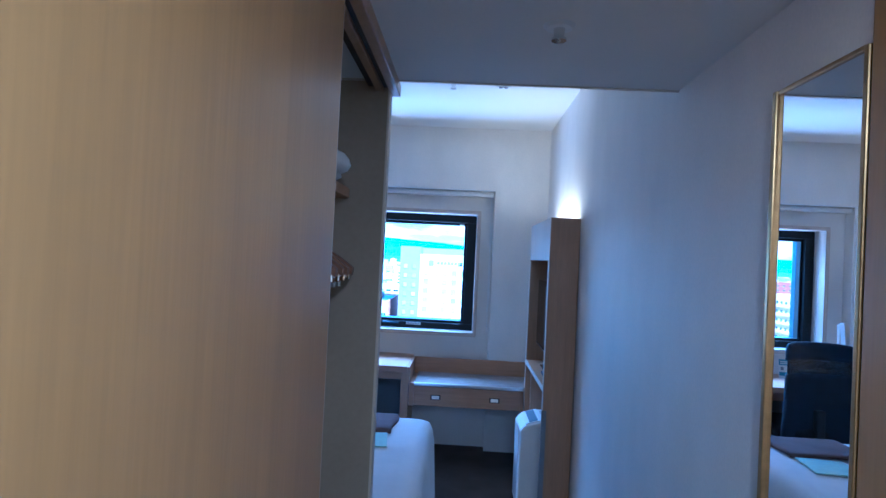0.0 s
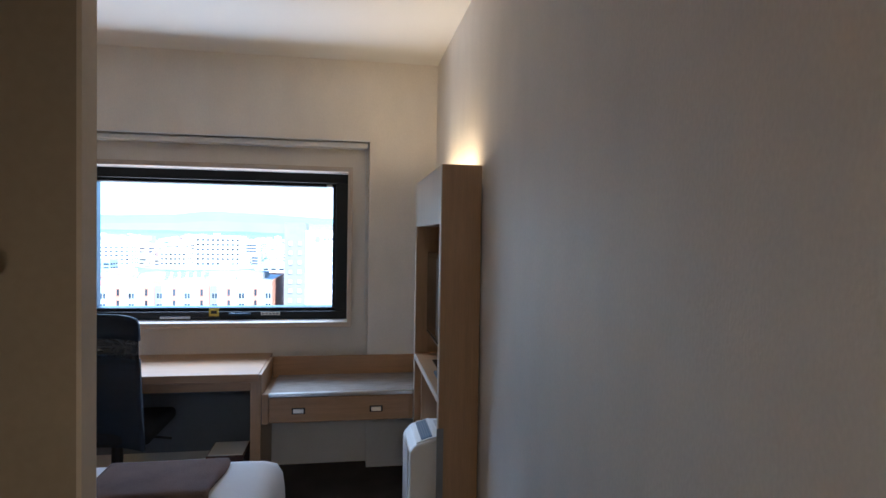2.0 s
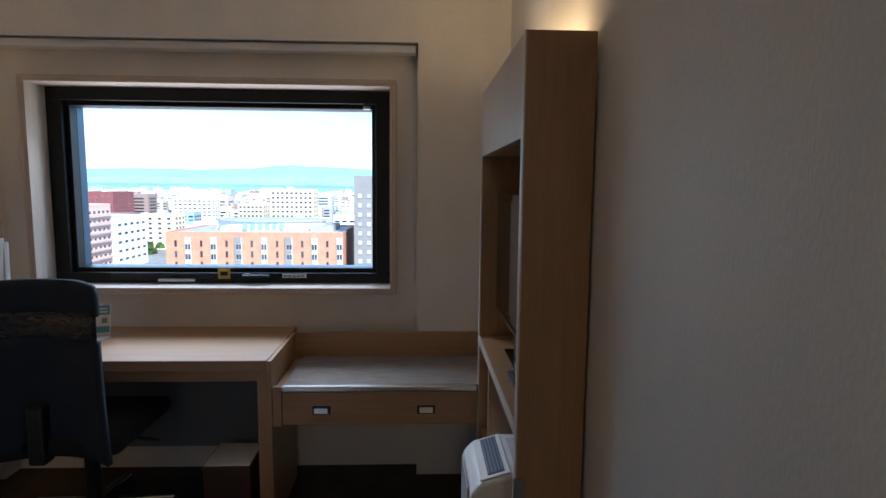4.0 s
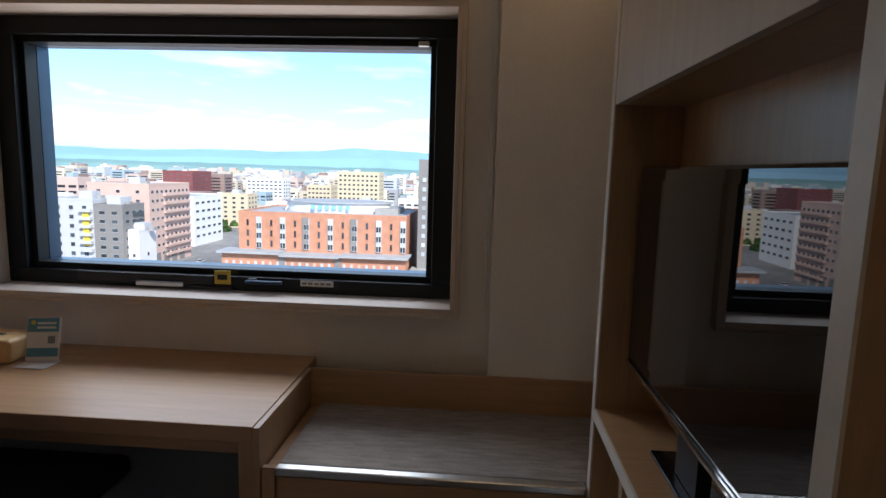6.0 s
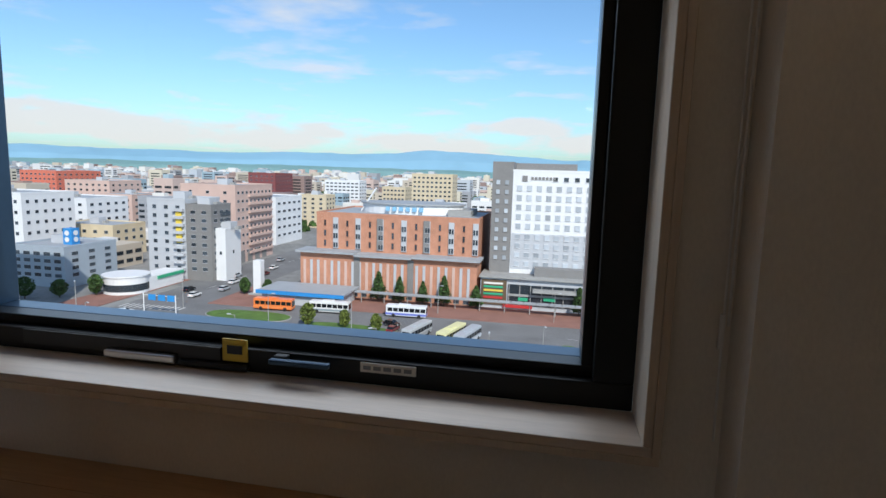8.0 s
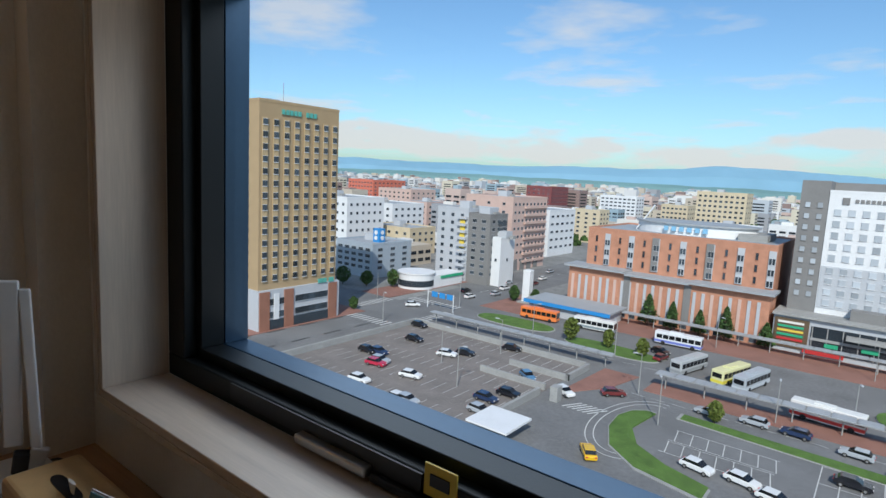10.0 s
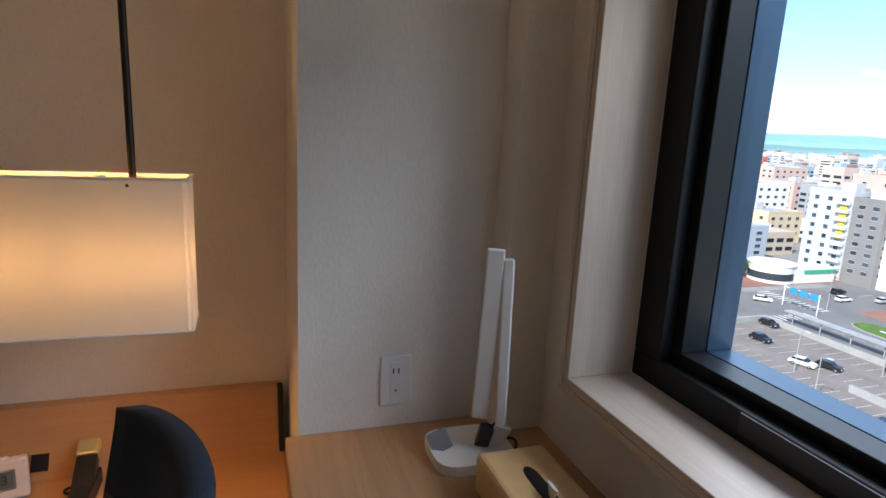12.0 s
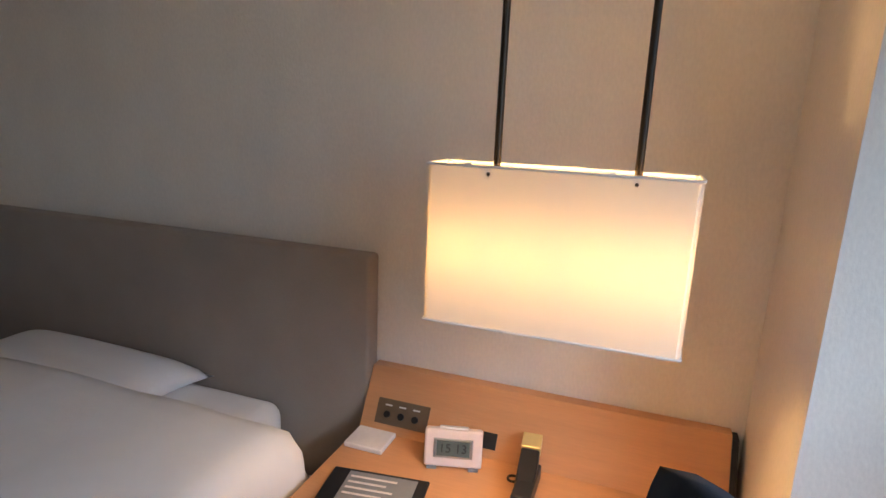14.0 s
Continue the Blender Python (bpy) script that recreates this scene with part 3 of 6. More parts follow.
# ---- bench and desk ----
bench = thing("luggage_bench", (-0.58, -0.42, 0.44), "oak luggage bench with a woven top and a wide drawer", "bench")
part("carcass", box(-1.000, -0.628, 0.440, -0.176, -0.206, 0.592, bev=0.002), OAKH, bench)
part("drawer_front", box(-0.962, -0.645, 0.448, -0.20, -0.628, 0.583, bev=0.002), OAKH, bench)
part("cushion", box(-0.965, -0.620, 0.592, -0.012, -0.224, 0.607, bev=0.005), CUSH, bench, "woven greige top")
part("nosing", box(-0.965, -0.650, 0.586, -0.180, -0.622, 0.608, bev=0.004), SILVER, bench, "satin silver nosing")
part("side_strip", box(-1.000, -0.645, 0.440, -0.966, -0.628, 0.606, bev=0.001), OAK, bench)
part("backboard", box(-1.000, -0.222, 0.592, -0.004, -0.206, 0.720, bev=0.001), OAKH, bench)
for x in (-0.806, -0.384):
    h = part("handle_recess", box(x - 0.036, -0.6475, 0.492, x + 0.036, -0.645, 0.526), BLACK, bench, "dark recess")
    part("handle", prism([(-0.650, 0.496), (-0.664, 0.502), (-0.660, 0.521), (-0.648, 0.521)], "x", x - 0.027, x + 0.027), SILVER, h, "silver pull")
desk = thing("writing_desk", (-1.74, -0.42, 0), "long oak writing desk under the window", "desk")
part("desktop", bx(box(-2.473, -0.660, 0.676, -1.017, -0.207, 0.720, bev=0.003), -2.388, -0.2075, 0.676, -1.017, -0.102, 0.720), OAKH, desk)
part("end_panel", box(-1.060, -0.648, 0, -1.004, -0.21, 0.675, bev=0.002), OAK, desk)
part("bench_cheek", box(-1.016, -0.655, 0.606, -1.001, -0.206, 0.716), OAK, desk)
part("left_panel", box(-2.470, -0.64, 0, -2.43, -0.208, 0.675), OAK, desk)
part("modesty_panel", box(-2.386, -0.125, 0.12, -1.062, -0.088, 0.675), GREYWALL, desk, "grey back panel")
part("apron", box(-2.43, -0.60, 0.615, -1.062, -0.58, 0.675), OAKH, desk)
bin_ = thing("waste_bin", (-1.19, -0.5, 0), "dark red-brown square waste bin with a paper sheet on top", "waste bin")
bm = prism([(-1.275, -0.675), (-1.09, -0.675), (-1.09, -0.47), (-1.275, -0.47)], "z", 0, 0.285)
part("body", bm, BIN, bin_)
part("rim", box(-1.28, -0.68, 0.275, -1.085, -0.465, 0.29, bev=0.004), BIN, bin_)
pap = solid("paper_sheet", box(-1.272, -0.672, 0.2905, -1.093, -0.473, 0.294), PAPER, "cream printed sheet lying on the waste bin", "paper")

# ---- office chair ----
ch = thing("office_chair", (-1.72, -0.62, 0), "black office chair with a mesh back, pushed to the desk", "office chair")


def chair_back(x0, x1, z0, z1, th, bulge, va=0.0, vb=1.0):
    """A curved backrest, or the band of it from va to vb of its height."""
    bm = bmesh.new()
    nx, nz = 18, max(4, int(20 * (vb - va)))
    g = {}
    for s in (0, 1):
        for i in range(nx + 1):
            for j in range(nz + 1):
                u, v = i / nx, va + (vb - va) * j / nz
                wd = 1 - 0.03 * (1 - v) - (0.05 * max(0, (v - 0.93) / 0.07) ** 2)
                x = (x0 + x1) / 2 + (u - 0.5) * (x1 - x0) * wd + 0.055 * (1 - v)
                z = z0 + (z1 - z0) * v - 0.014 * abs(2 * u - 1) ** 5 * max(0, v - 0.8) / 0.2
                y = -0.868 - 0.06 * (1 - v) + bulge * (1 - (2 * u - 1) ** 2) * -1 - 0.015 * math.sin(v * math.pi) + s * th
                g[s, i, j] = bm.verts.new((x, y, z))
    for i in range(nx):
        for j in range(nz):
            bm.faces.new((g[0, i, j], g[0, i + 1, j], g[0, i + 1, j + 1], g[0, i, j + 1]))
            bm.faces.new((g[1, i, j], g[1, i, j + 1], g[1, i + 1, j + 1], g[1, i + 1, j]))
    for i in range(nx):
        bm.faces.new((g[0, i, nz], g[0, i + 1, nz], g[1, i + 1, nz], g[1, i, nz]))
        bm.faces.new((g[0, i, 0], g[1, i, 0], g[1, i + 1, 0], g[0, i + 1, 0]))
    for j in range(nz):
        bm.faces.new((g[0, 0, j], g[0, 0, j + 1], g[1, 0, j + 1], g[1, 0, j]))
        bm.faces.new((g[0, nx, j], g[1, nx, j], g[1, nx, j + 1], g[0, nx, j + 1]))
    bmesh.ops.recalc_face_normals(bm, faces=bm.faces)
    return bm


back = part("backrest", chair_back(-2.02, -1.55, 0.42, 1.062, 0.03, -0.088, 0.0, 0.68), NAVY, ch, "dark mesh backrest", smooth=True)
part("mesh_band", chair_back(-2.02, -1.55, 0.42, 1.062, 0.006, -0.088, 0.68, 0.82), SEETHRU, back, "see-through mesh band", smooth=True)
part("upper_back", chair_back(-2.02, -1.55, 0.42, 1.062, 0.03, -0.088, 0.82, 1.0), NAVY, back, smooth=True)
bm = box(-1.96, -0.86, 0.42, -1.50, -0.40, 0.49, bev=0.03, seg=4)
part("seat", bm, MESHB, ch, smooth=True)
part("spine", box(-1.81, -0.88, 0.40, -1.75, -0.815, 0.62, bev=0.01), BLACK, ch)
part("gas_column", rod((-1.73, -0.63, 0.12), (-1.73, -0.63, 0.42), 0.028), BLACK, ch)
part("mechanism", box(-1.83, -0.72, 0.385, -1.63, -0.52, 0.422, bev=0.008), BLACK, ch)
part("lever", rod((-1.63, -0.62, 0.40), (-1.47, -0.60, 0.37), 0.007), BLACK, ch)
for k in range(5):
    a = radians(20 + 72 * k)
    e = (-1.73 + 0.29 * math.cos(a), -0.63 + 0.29 * math.sin(a))
    lg = part("leg", rod((-1.73, -0.63, 0.125), (e[0], e[1], 0.085), 0.020, 0.013), CHROME, ch, "chrome leg")
    part("caster", rod((e[0], e[1] - 0.018, 0.03), (e[0], e[1] + 0.018, 0.03), 0.03, n=20), BLACK, lg)
    part("caster_stem", rod((e[0], e[1], 0.03), (e[0], e[1], 0.09), 0.008), BLACK, lg)

# ---- things on the desk ----
dl = thing("desk_lamp", (-2.32, -0.30, 0.72), "white folded desk lamp standing on the desk", "desk lamp")
part("base", prism([(-2.32 + 0.075 * math.copysign(abs(math.cos(a)) ** 0.5, math.cos(a)), -0.30 + 0.085 * math.copysign(abs(math.sin(a)) ** 0.5, math.sin(a))) for a in [i * math.pi / 16 for i in range(32)]], "z", 0.721, 0.742), WHITEP, dl)


def slab(p, q, w, t, bev=0.004):
    """A flat bar from p to q, w wide along y and t thick."""
    p, q = Vector(p), Vector(q)
    d = q - p
    bm = bmesh.new()
    bx(bm, -t / 2, -w / 2, 0, t / 2, w / 2, d.length, bev=bev, seg=3)
    z = d.normalized()
    y = Vector((0.45, 0.9, 0))
    y = (y - z * y.dot(z)).normalized()
    x = y.cross(z)
    m = Matrix((x, y, z)).transposed().to_4x4()
    bm.transform(Matrix.Translation(p) @ m)
    return bm


part("lower_arm", slab((-2.305, -0.255, 0.745), (-2.275, -0.245, 0.80), 0.034, 0.012), WHITEP, dl)
part("hinge_block", slab((-2.315, -0.275, 0.742), (-2.290, -0.275, 0.795), 0.03, 0.02), BLACK, dl, "black hinge block")
part("upright_arm", slab((-2.279, -0.252, 0.80), (-2.264, -0.266, 1.148), 0.022, 0.008), WHITEP, dl)
hd = part("light_head", slab((-2.310, -0.285, 0.805), (-2.275, -0.288, 1.165), 0.034, 0.012), WHITEP, dl)
part("light_strip", slab((-2.319, -0.287, 0.83), (-2.287, -0.290, 1.12), 0.016, 0.003, 0.001), CLEAR, hd, "frosted light strip")
part("phone_rest", slab((-2.309, -0.358, 0.742), (-2.336, -0.370, 0.772), 0.042, 0.004, 0.001), GREYP, dl, "grey tilted plate")
bm = bmesh.new()
prev = None
for i in range(16):
    a = i / 15
    p = Vector((-2.29 - 0.11 * a, -0.215 + 0.02 * math.sin(a * 7), 0.727 + 0.012 * math.sin(a * 5) ** 2))
    if prev:
        cyl(bm, prev, p, 0.003, n=8)
    prev = p
part("cable", bm, BLACK, dl, "black cable")
tb = thing("tissue_box", (-2.08, -0.24, 0.72), "tan wooden tissue box on the desk under the window", "tissue box")
bm = box(-2.205, -0.335, 0.721, -1.945, -0.195, 0.798, bev=0.012, seg=3)
tbm = part("box", bm, TISS, tb)
part("slot", prism([(-2.075 + 0.062 * math.copysign(abs(math.cos(a)) ** 0.4, math.cos(a)), -0.265 + 0.013 * math.sin(a)) for a in [i * math.pi / 12 for i in range(24)]], "z", 0.7975, 0.7992), BLACK, tb, "dark oval slot")
bm = bmesh.new()
bmesh.ops.create_cone(bm, cap_ends=True, segments=9, radius1=0.004, radius2=0.011, depth=0.028, matrix=Matrix.Translation((-2.045, -0.265, 0.808)) @ Matrix.Diagonal((1.5, 0.3, 1, 1)))
part("tissue", bm, PAPER, tb, "white tissue tip")
card = thing("card_stand", (-1.86, -0.29, 0.72), "clear acrylic stand with a printed teal and white card", "card stand")
cm = Matrix.Translation((-1.865, -0.30, 0.722)) @ Matrix.Rotation(radians(12), 4, "Z") @ Matrix.Rotation(radians(-14), 4, "X")


part("plate", on(cm, box(-0.05, 0, 0, 0.05, 0.003, 0.145)), CLEAR, card)
part("sheet", on(cm, box(-0.047, -0.002, 0.004, 0.047, 0, 0.142)), PAPER, card)
part("heading", on(cm, box(-0.047, -0.0035, 0.098, 0.047, -0.002, 0.142)), TEAL, card, "teal heading band")
part("band", on(cm, box(-0.047, -0.0035, 0.018, 0.047, -0.002, 0.046)), TEAL, card)
part("dot", on(cm, rod((-0.03, -0.005, 0.128), (-0.03, -0.003, 0.128), 0.007)), YELLOW, card)
part("panel", on(cm, box(0.015, -0.0035, 0.06, 0.037, -0.002, 0.084)), GREYP, card)
for i in range(2):
    part("text_bar", on(cm, box(-0.018, -0.0045, 0.122 - 0.014 * i, 0.038, -0.0035, 0.129 - 0.014 * i)), PAPER, card)
part("foot", box(-1.915, -0.36, 0.7205, -1.815, -0.28, 0.7235), CLEAR, card)
solid("wall_outlet_1", box(-2.474, -0.457, 0.770, -2.468, -0.387, 0.886, bev=0.002), WHITEP, "white wall outlet plate on the pillar", "wall outlet")
out = thing("outlet_insert", (-2.468, -0.42, 0.83), "white socket insert with two slots in the plate", "socket")
part("insert", box(-2.468, -0.436, 0.785, -2.4665, -0.410, 0.872), WHITEP, out)
for y in (-0.429, -0.417):
    part("slot", box(-2.4665, y - 0.0015, 0.846, -2.4658, y + 0.0015, 0.858), BLACK, out)
part("lower_slot", box(-2.4665, -0.425, 0.803, -2.4658, -0.420, 0.808), GREYP, out)

# ---- bed ----
hb = thing("headboard", (-2.83, -2.24, 0), "taupe leather padded headboard against the wall", "headboard")
part("panel", box(-2.868, -3.45, 0.0, -2.805, -1.565, 0.985, bev=0.012, seg=3), TAUPE, hb, smooth=True)
bed = thing("bed", (-1.8, -2.25, 0), "made double bed with a smooth white duvet", "bed")
part("base", box(-2.80, -2.90, 0.06, -0.86, -1.64, 0.30, bev=0.01), TAUPE, bed, "taupe bed base")


def soft_box(x0, y0, z0, x1, y1, z1, r, wob, seed, nx=60, ny=44):
    """A draped cover: flat on top, rounded over the edges, hanging to z0."""
    bm = bmesh.new()
    rows = []
    hang = z1 - z0
    for i in range(nx + 1):
        row = []
        for j in range(ny + 1):
            u, v = i / nx * 2 - 1, j / ny * 2 - 1
            lx, ly = (x1 - x0) / 2, (y1 - y0) / 2
            sx, sy = u * (lx + hang), v * (ly + hang)

            def fold(s, l):
                a = abs(s)
                if a <= l - r:
                    return s, 0.0
                d = a - (l - r)
                arc = r * math.pi / 2
                if d < arc:
                    t = d / r
                    return math.copysign(l - r + r * math.sin(t), s), r * (1 - math.cos(t))
                return math.copysign(l + 0.06 * (d - arc), s), r + (d - arc)
            px, dx = fold(sx, lx)
            py, dy = fold(sy, ly)
            drop = min(hang, math.hypot(dx, dy) if min(dx, dy) < r else max(dx, dy))
            p = Vector(((x0 + x1) / 2 + px, (y0 + y1) / 2 + py, z1 - drop))
            w = noise.noise(Vector((p.x * 2.2, p.y * 2.6, seed))) * 0.7 + noise.noise(Vector((p.x * 6, p.y * 5, seed + 4))) * 0.3
            if drop < r * 0.9:
                p.z += wob * w
            else:
                k = 0.012 * math.sin((p.x * 9 + p.y * 9) * 1.7 + seed)
                p.x += k * (1 if abs(u) > abs(v) else 0.2)
                p.y += k * (1 if abs(v) > abs(u) else 0.2)
            row.append(bm.verts.new(p))
        rows.append(row)
    for i in range(nx):
        for j in range(ny):
            bm.faces.new((rows[i][j], rows[i + 1][j], rows[i + 1][j + 1], rows[i][j + 1]))
    bmesh.ops.recalc_face_normals(bm, faces=bm.faces)
    return bm


part("mattress", box(-2.795, -2.89, 0.30, -0.88, -1.82, 0.530, bev=0.05, seg=4), SHEET, bed, smooth=True)
part("duvet", soft_box(-2.55, -2.925, 0.22, -0.775, -1.60, 0.636, 0.06, 0.016, 2.0), SHEET, bed, "smooth white duvet", smooth=True)


def pillow(c, s, seed, name="pillow"):
    bm = bmesh.new()
    n = 22
    top, bot = {}, {}
    for i in range(n + 1):
        for j in range(n + 1):
            u, v = i / n * 2 - 1, j / n * 2 - 1
            h = max(0.0, (1 - u ** 4) * (1 - v ** 4)) ** 0.6
            pin = 1 - 0.10 * (1 - u * u) * abs(v) - 0.0
            pin2 = 1 - 0.10 * (1 - v * v) * abs(u)
            x, y = c[0] + u * s[0] * pin2, c[1] + v * s[1] * pin
            z = h * s[2] * (1 + 0.12 * noise.noise(Vector((u * 2, v * 2, seed))))
            top[i, j] = bm.verts.new((x, y, c[2] + s[2] * 0.45 + z))
            bot[i, j] = top[i, j] if max(abs(u), abs(v)) == 1 else bm.verts.new((x, y, c[2] + s[2] * 0.45 - z * 0.45))
    for i in range(n):
        for j in range(n):
            bm.faces.new((top[i, j], top[i + 1, j], top[i + 1, j + 1], top[i, j + 1]))
            bm.faces.new((bot[i, j], bot[i, j + 1], bot[i + 1, j + 1], bot[i + 1, j]))
    bmesh.ops.recalc_face_normals(bm, faces=bm.faces)
    return solid(name, bm, SHEET, "plump white pillow resting against the headboard", "pillow", smooth=True, at=c)


pillow((-2.63, -2.48, 0.516), (0.165, 0.40, 0.075), 1.0)
bm = soft_box(-1.36, -1.95, 0.642, -0.965, -1.66, 0.660, 0.008, 0.006, 5.0, 24, 20)
solid("bed_runner", bm, BROWNC, "folded dark brown cloth lying on the duvet", "folded cloth", smooth=True)
solid("leaflet", on(Matrix.Translation((-1.07, -2.08, 0)) @ Matrix.Rotation(0.12, 4, "Z"), box(-0.105, -0.10, 0.644, 0.10, 0.10, 0.649)), GREENP, "pale mint leaflet lying on the duvet", "leaflet")

# ---- night table ----
nt = thing("night_table", (-2.62, -1.11, 0), "reddish oak night table with a slanted backboard", "night table")
NX = -2.37
part("tabletop", box(-2.78, -1.565, 0.492, NX, -0.648, 0.522, bev=0.003), REDOAK, nt)
part("backboard", prism([(-2.775, 0.522), (-2.752, 0.522), (-2.835, 0.672), (-2.868, 0.672), (-2.868, 0.50), (-2.78, 0.50)], "y", -1.562, -0.662), REDOAK, nt)
part("side_gap", prism([(-2.78, 0.508), (-2.752, 0.522), (-2.83, 0.664), (-2.868, 0.664)], "y", -0.661, -0.647), BLACK, nt)
part("plinth", box(-2.80, -1.55, 0.0, -2.44, -0.66, 0.492), OAK, nt)
sw = thing("switch_plate", (-2.78, -1.45, 0.6), "bronze switch plate with three round buttons on the backboard", "switch plate")
slope = Matrix.Translation((-2.752, -1.46, 0.522)) @ Matrix.Rotation(math.atan2(0.083, 0.150), 4, "Y").inverted()
BRONZE = mat("bronze_plate", (0.20, 0.14, 0.09), 0.4, 0.5, var=0.06)
part("plate", on(slope, box(0.0, -0.062, 0.024, 0.004, 0.085, 0.090)), BRONZE, sw)
for k in range(3):
    part("button", on(slope, rod((0.004, -0.030 + 0.04 * k, 0.050), (0.008, -0.030 + 0.04 * k, 0.050), 0.009)), BLACK, sw)
    part("caption_bar", on(slope, box(0.004, -0.040 + 0.04 * k, 0.072, 0.0045, -0.020 + 0.04 * k, 0.076)), PAPER, sw)
sk = thing("wall_socket", (-2.80, -1.15, 0.6), "small black socket in the table's backboard", "socket")
part("plate", on(slope, box(0.0, 0.237, 0.022, 0.005, 0.272, 0.062)), BLACK, sk)
ck = thing("alarm_clock", (-2.69, -1.265, 0.522), "pinkish white digital alarm clock on the night table", "alarm clock")
PINK = mat("pinkish_plastic", (0.70, 0.60, 0.58), 0.4, var=0.03)
ckm = Matrix.Translation((-2.672, -1.27, 0.523)) @ Matrix.Rotation(radians(105), 4, "Z") @ Matrix.Rotation(radians(-14), 4, "X")
part("case", on(ckm, box(-0.070, 0, 0.004, 0.070, 0.028, 0.094, bev=0.006)), PINK, ck)
part("display_rim", on(ckm, box(-0.047, -0.003, 0.027, 0.047, 0, 0.073, bev=0.002)), SILVER, ck, "silver rim")
part("display", on(ckm, box(-0.040, -0.0045, 0.032, 0.040, -0.003, 0.068)), LCD, ck, "grey liquid crystal display")
text_part("15 13", 0.030, ckm @ Matrix.Translation((0, -0.0052, 0.050)) @ Matrix.Rotation(radians(90), 4, "X"), DARKTXT, ck, "digits")
part("top_button", on(ckm, box(-0.035, 0.005, 0.094, 0.035, 0.02, 0.099, bev=0.002)), WHITEP, ck)
for k in (-0.05, 0.05):
    part("foot", on(ckm, box(k - 0.012, -0.004, -0.001, k + 0.012, 0.03, 0.005)), GREYP, ck)
tel = thing("telephone_handset", (-2.66, -1.09, 0.522), "black and pale gold slim handset on its stand", "telephone")
tm = Matrix.Translation((-2.66, -1.09, 0.552)) @ Matrix.Rotation(radians(4), 4, "Z") @ Matrix.Rotation(radians(21), 4, "Y")
part("body", on(tm, box(-0.075, -0.022, -0.012, 0.07, 0.022, 0.016, bev=0.004)), BLACK, tel)
part("ear_end", on(tm, box(-0.118, -0.023, -0.012, -0.075, 0.023, 0.020, bev=0.003)), GOLD, tel, "pale gold end")
part("mouth_end", on(tm, box(0.07, -0.023, -0.012, 0.118, 0.023, 0.020, bev=0.003)), GOLD, tel, "pale gold end")
part("stand", box(-2.72, -1.108, 0.522, -2.58, -1.065, 0.562, bev=0.004), BLACK, tel)
bm = bmesh.new()
for i in range(14):
    a0, a1 = i / 14 * 6.28, (i + 1) / 14 * 6.28
    cyl(bm, (-2.69 + 0.012 * math.cos(a0), -1.125 + 0.012 * math.sin(a0), 0.527), (-2.69 + 0.012 * math.cos(a1), -1.125 + 0.012 * math.sin(a1), 0.527), 0.003, n=8)
part("cord", bm, BLACK, tel)
tray = solid("acrylic_tray", box(-2.745, -1.555, 0.523, -2.655, -1.45, 0.537, bev=0.003), CLEAR, "small frosted acrylic tray on the night table", "tray")
tab = thing("tablet", (-2.5, -1.4, 0.522), "dark tablet lying on the night table", "tablet")
tbm2 = Matrix.Translation((-2.50, -1.385, 0.523)) @ Matrix.Rotation(radians(8), 4, "Z")
part("body", on(tbm2, box(-0.085, -0.13, 0, 0.085, 0.10, 0.008, bev=0.003)), BLACK, tab)
part("screen", on(tbm2, box(-0.075, -0.088, 0.008, 0.075, 0.075, 0.0088)), GREYP, tab, "grey screen")
for k in range(4):
    part("text_bar", on(tbm2, box(-0.06 + 0.02 * k, -0.08, 0.0088, -0.054 + 0.02 * k, 0.03 - 0.02 * (k % 2), 0.0092)), CLEAR, tab)
memo = solid("memo_pad", box(-2.54, -1.275, 0.523, -2.40, -1.19, 0.529), PAPER, "white memo pad beside the tablet", "memo pad")

# ---- hanging lamp ----
hl = thing("pendant_lamp", (-2.49, -1.045, 1.98), "lit rectangular white cloth lampshade hung on two dark rods", "pendant lamp")
sx0, sx1, sy0, sy1, sz0, sz1 = -2.545, -2.435, -1.267, -0.826, 0.983, 1.267
bm = bmesh.new()
ring = [(sx0, sy0), (sx1, sy0), (sx1, sy1), (sx0, sy1)]
lo = [bm.verts.new((x, y, sz0)) for x, y in ring]
hi = [bm.verts.new((x, y, sz1)) for x, y in ring]
for i in range(4):
    bm.faces.new((lo[i], lo[(i + 1) % 4], hi[(i + 1) % 4], hi[i]))
es = [e for e in bm.edges if abs(e.verts[0].co.z - e.verts[1].co.z) > 0.1]
bmesh.ops.bevel(bm, geom=es, offset=0.008, segments=3, affect="EDGES")
part("shade", bm, SHADE, hl, "glowing white cloth shade")
for z in (sz0, sz1):
    bm = bmesh.new()
    for a, b in zip(ring, ring[1:] + ring[:1]):
        cyl(bm, (*a, z), (*b, z), 0.0024, n=8)
    part("wire_rim", bm, WHITEP, hl)
DARKROD = mat("dark_bronze", (0.035, 0.028, 0.022), 0.35, 0.6, var=0.1)
for y in (-1.158, -0.922):
    part("rod", rod((-2.49, y, 1.20), (-2.49, y, 1.98), 0.0065), DARKROD, hl, "dark bronze rod")
    part("cross_wire", rod((sx0, y, 1.255), (sx1, y, 1.255), 0.003), DARKROD, hl)
    part("shade_clip", box(sx1 - 0.006, y - 0.042, sz1 - 0.004, sx1 + 0.001, y - 0.032, sz1 + 0.005), WHITEP, hl)
part("bar", box(-2.50, -1.30, 1.975, -2.48, -0.78, 1.995, bev=0.003), DARKROD, hl)
for y in (-1.25, -0.83):
    part("wall_arm", box(-2.868, y - 0.008, 1.977, -2.50, y + 0.008, 1.993, bev=0.002), DARKROD, hl)
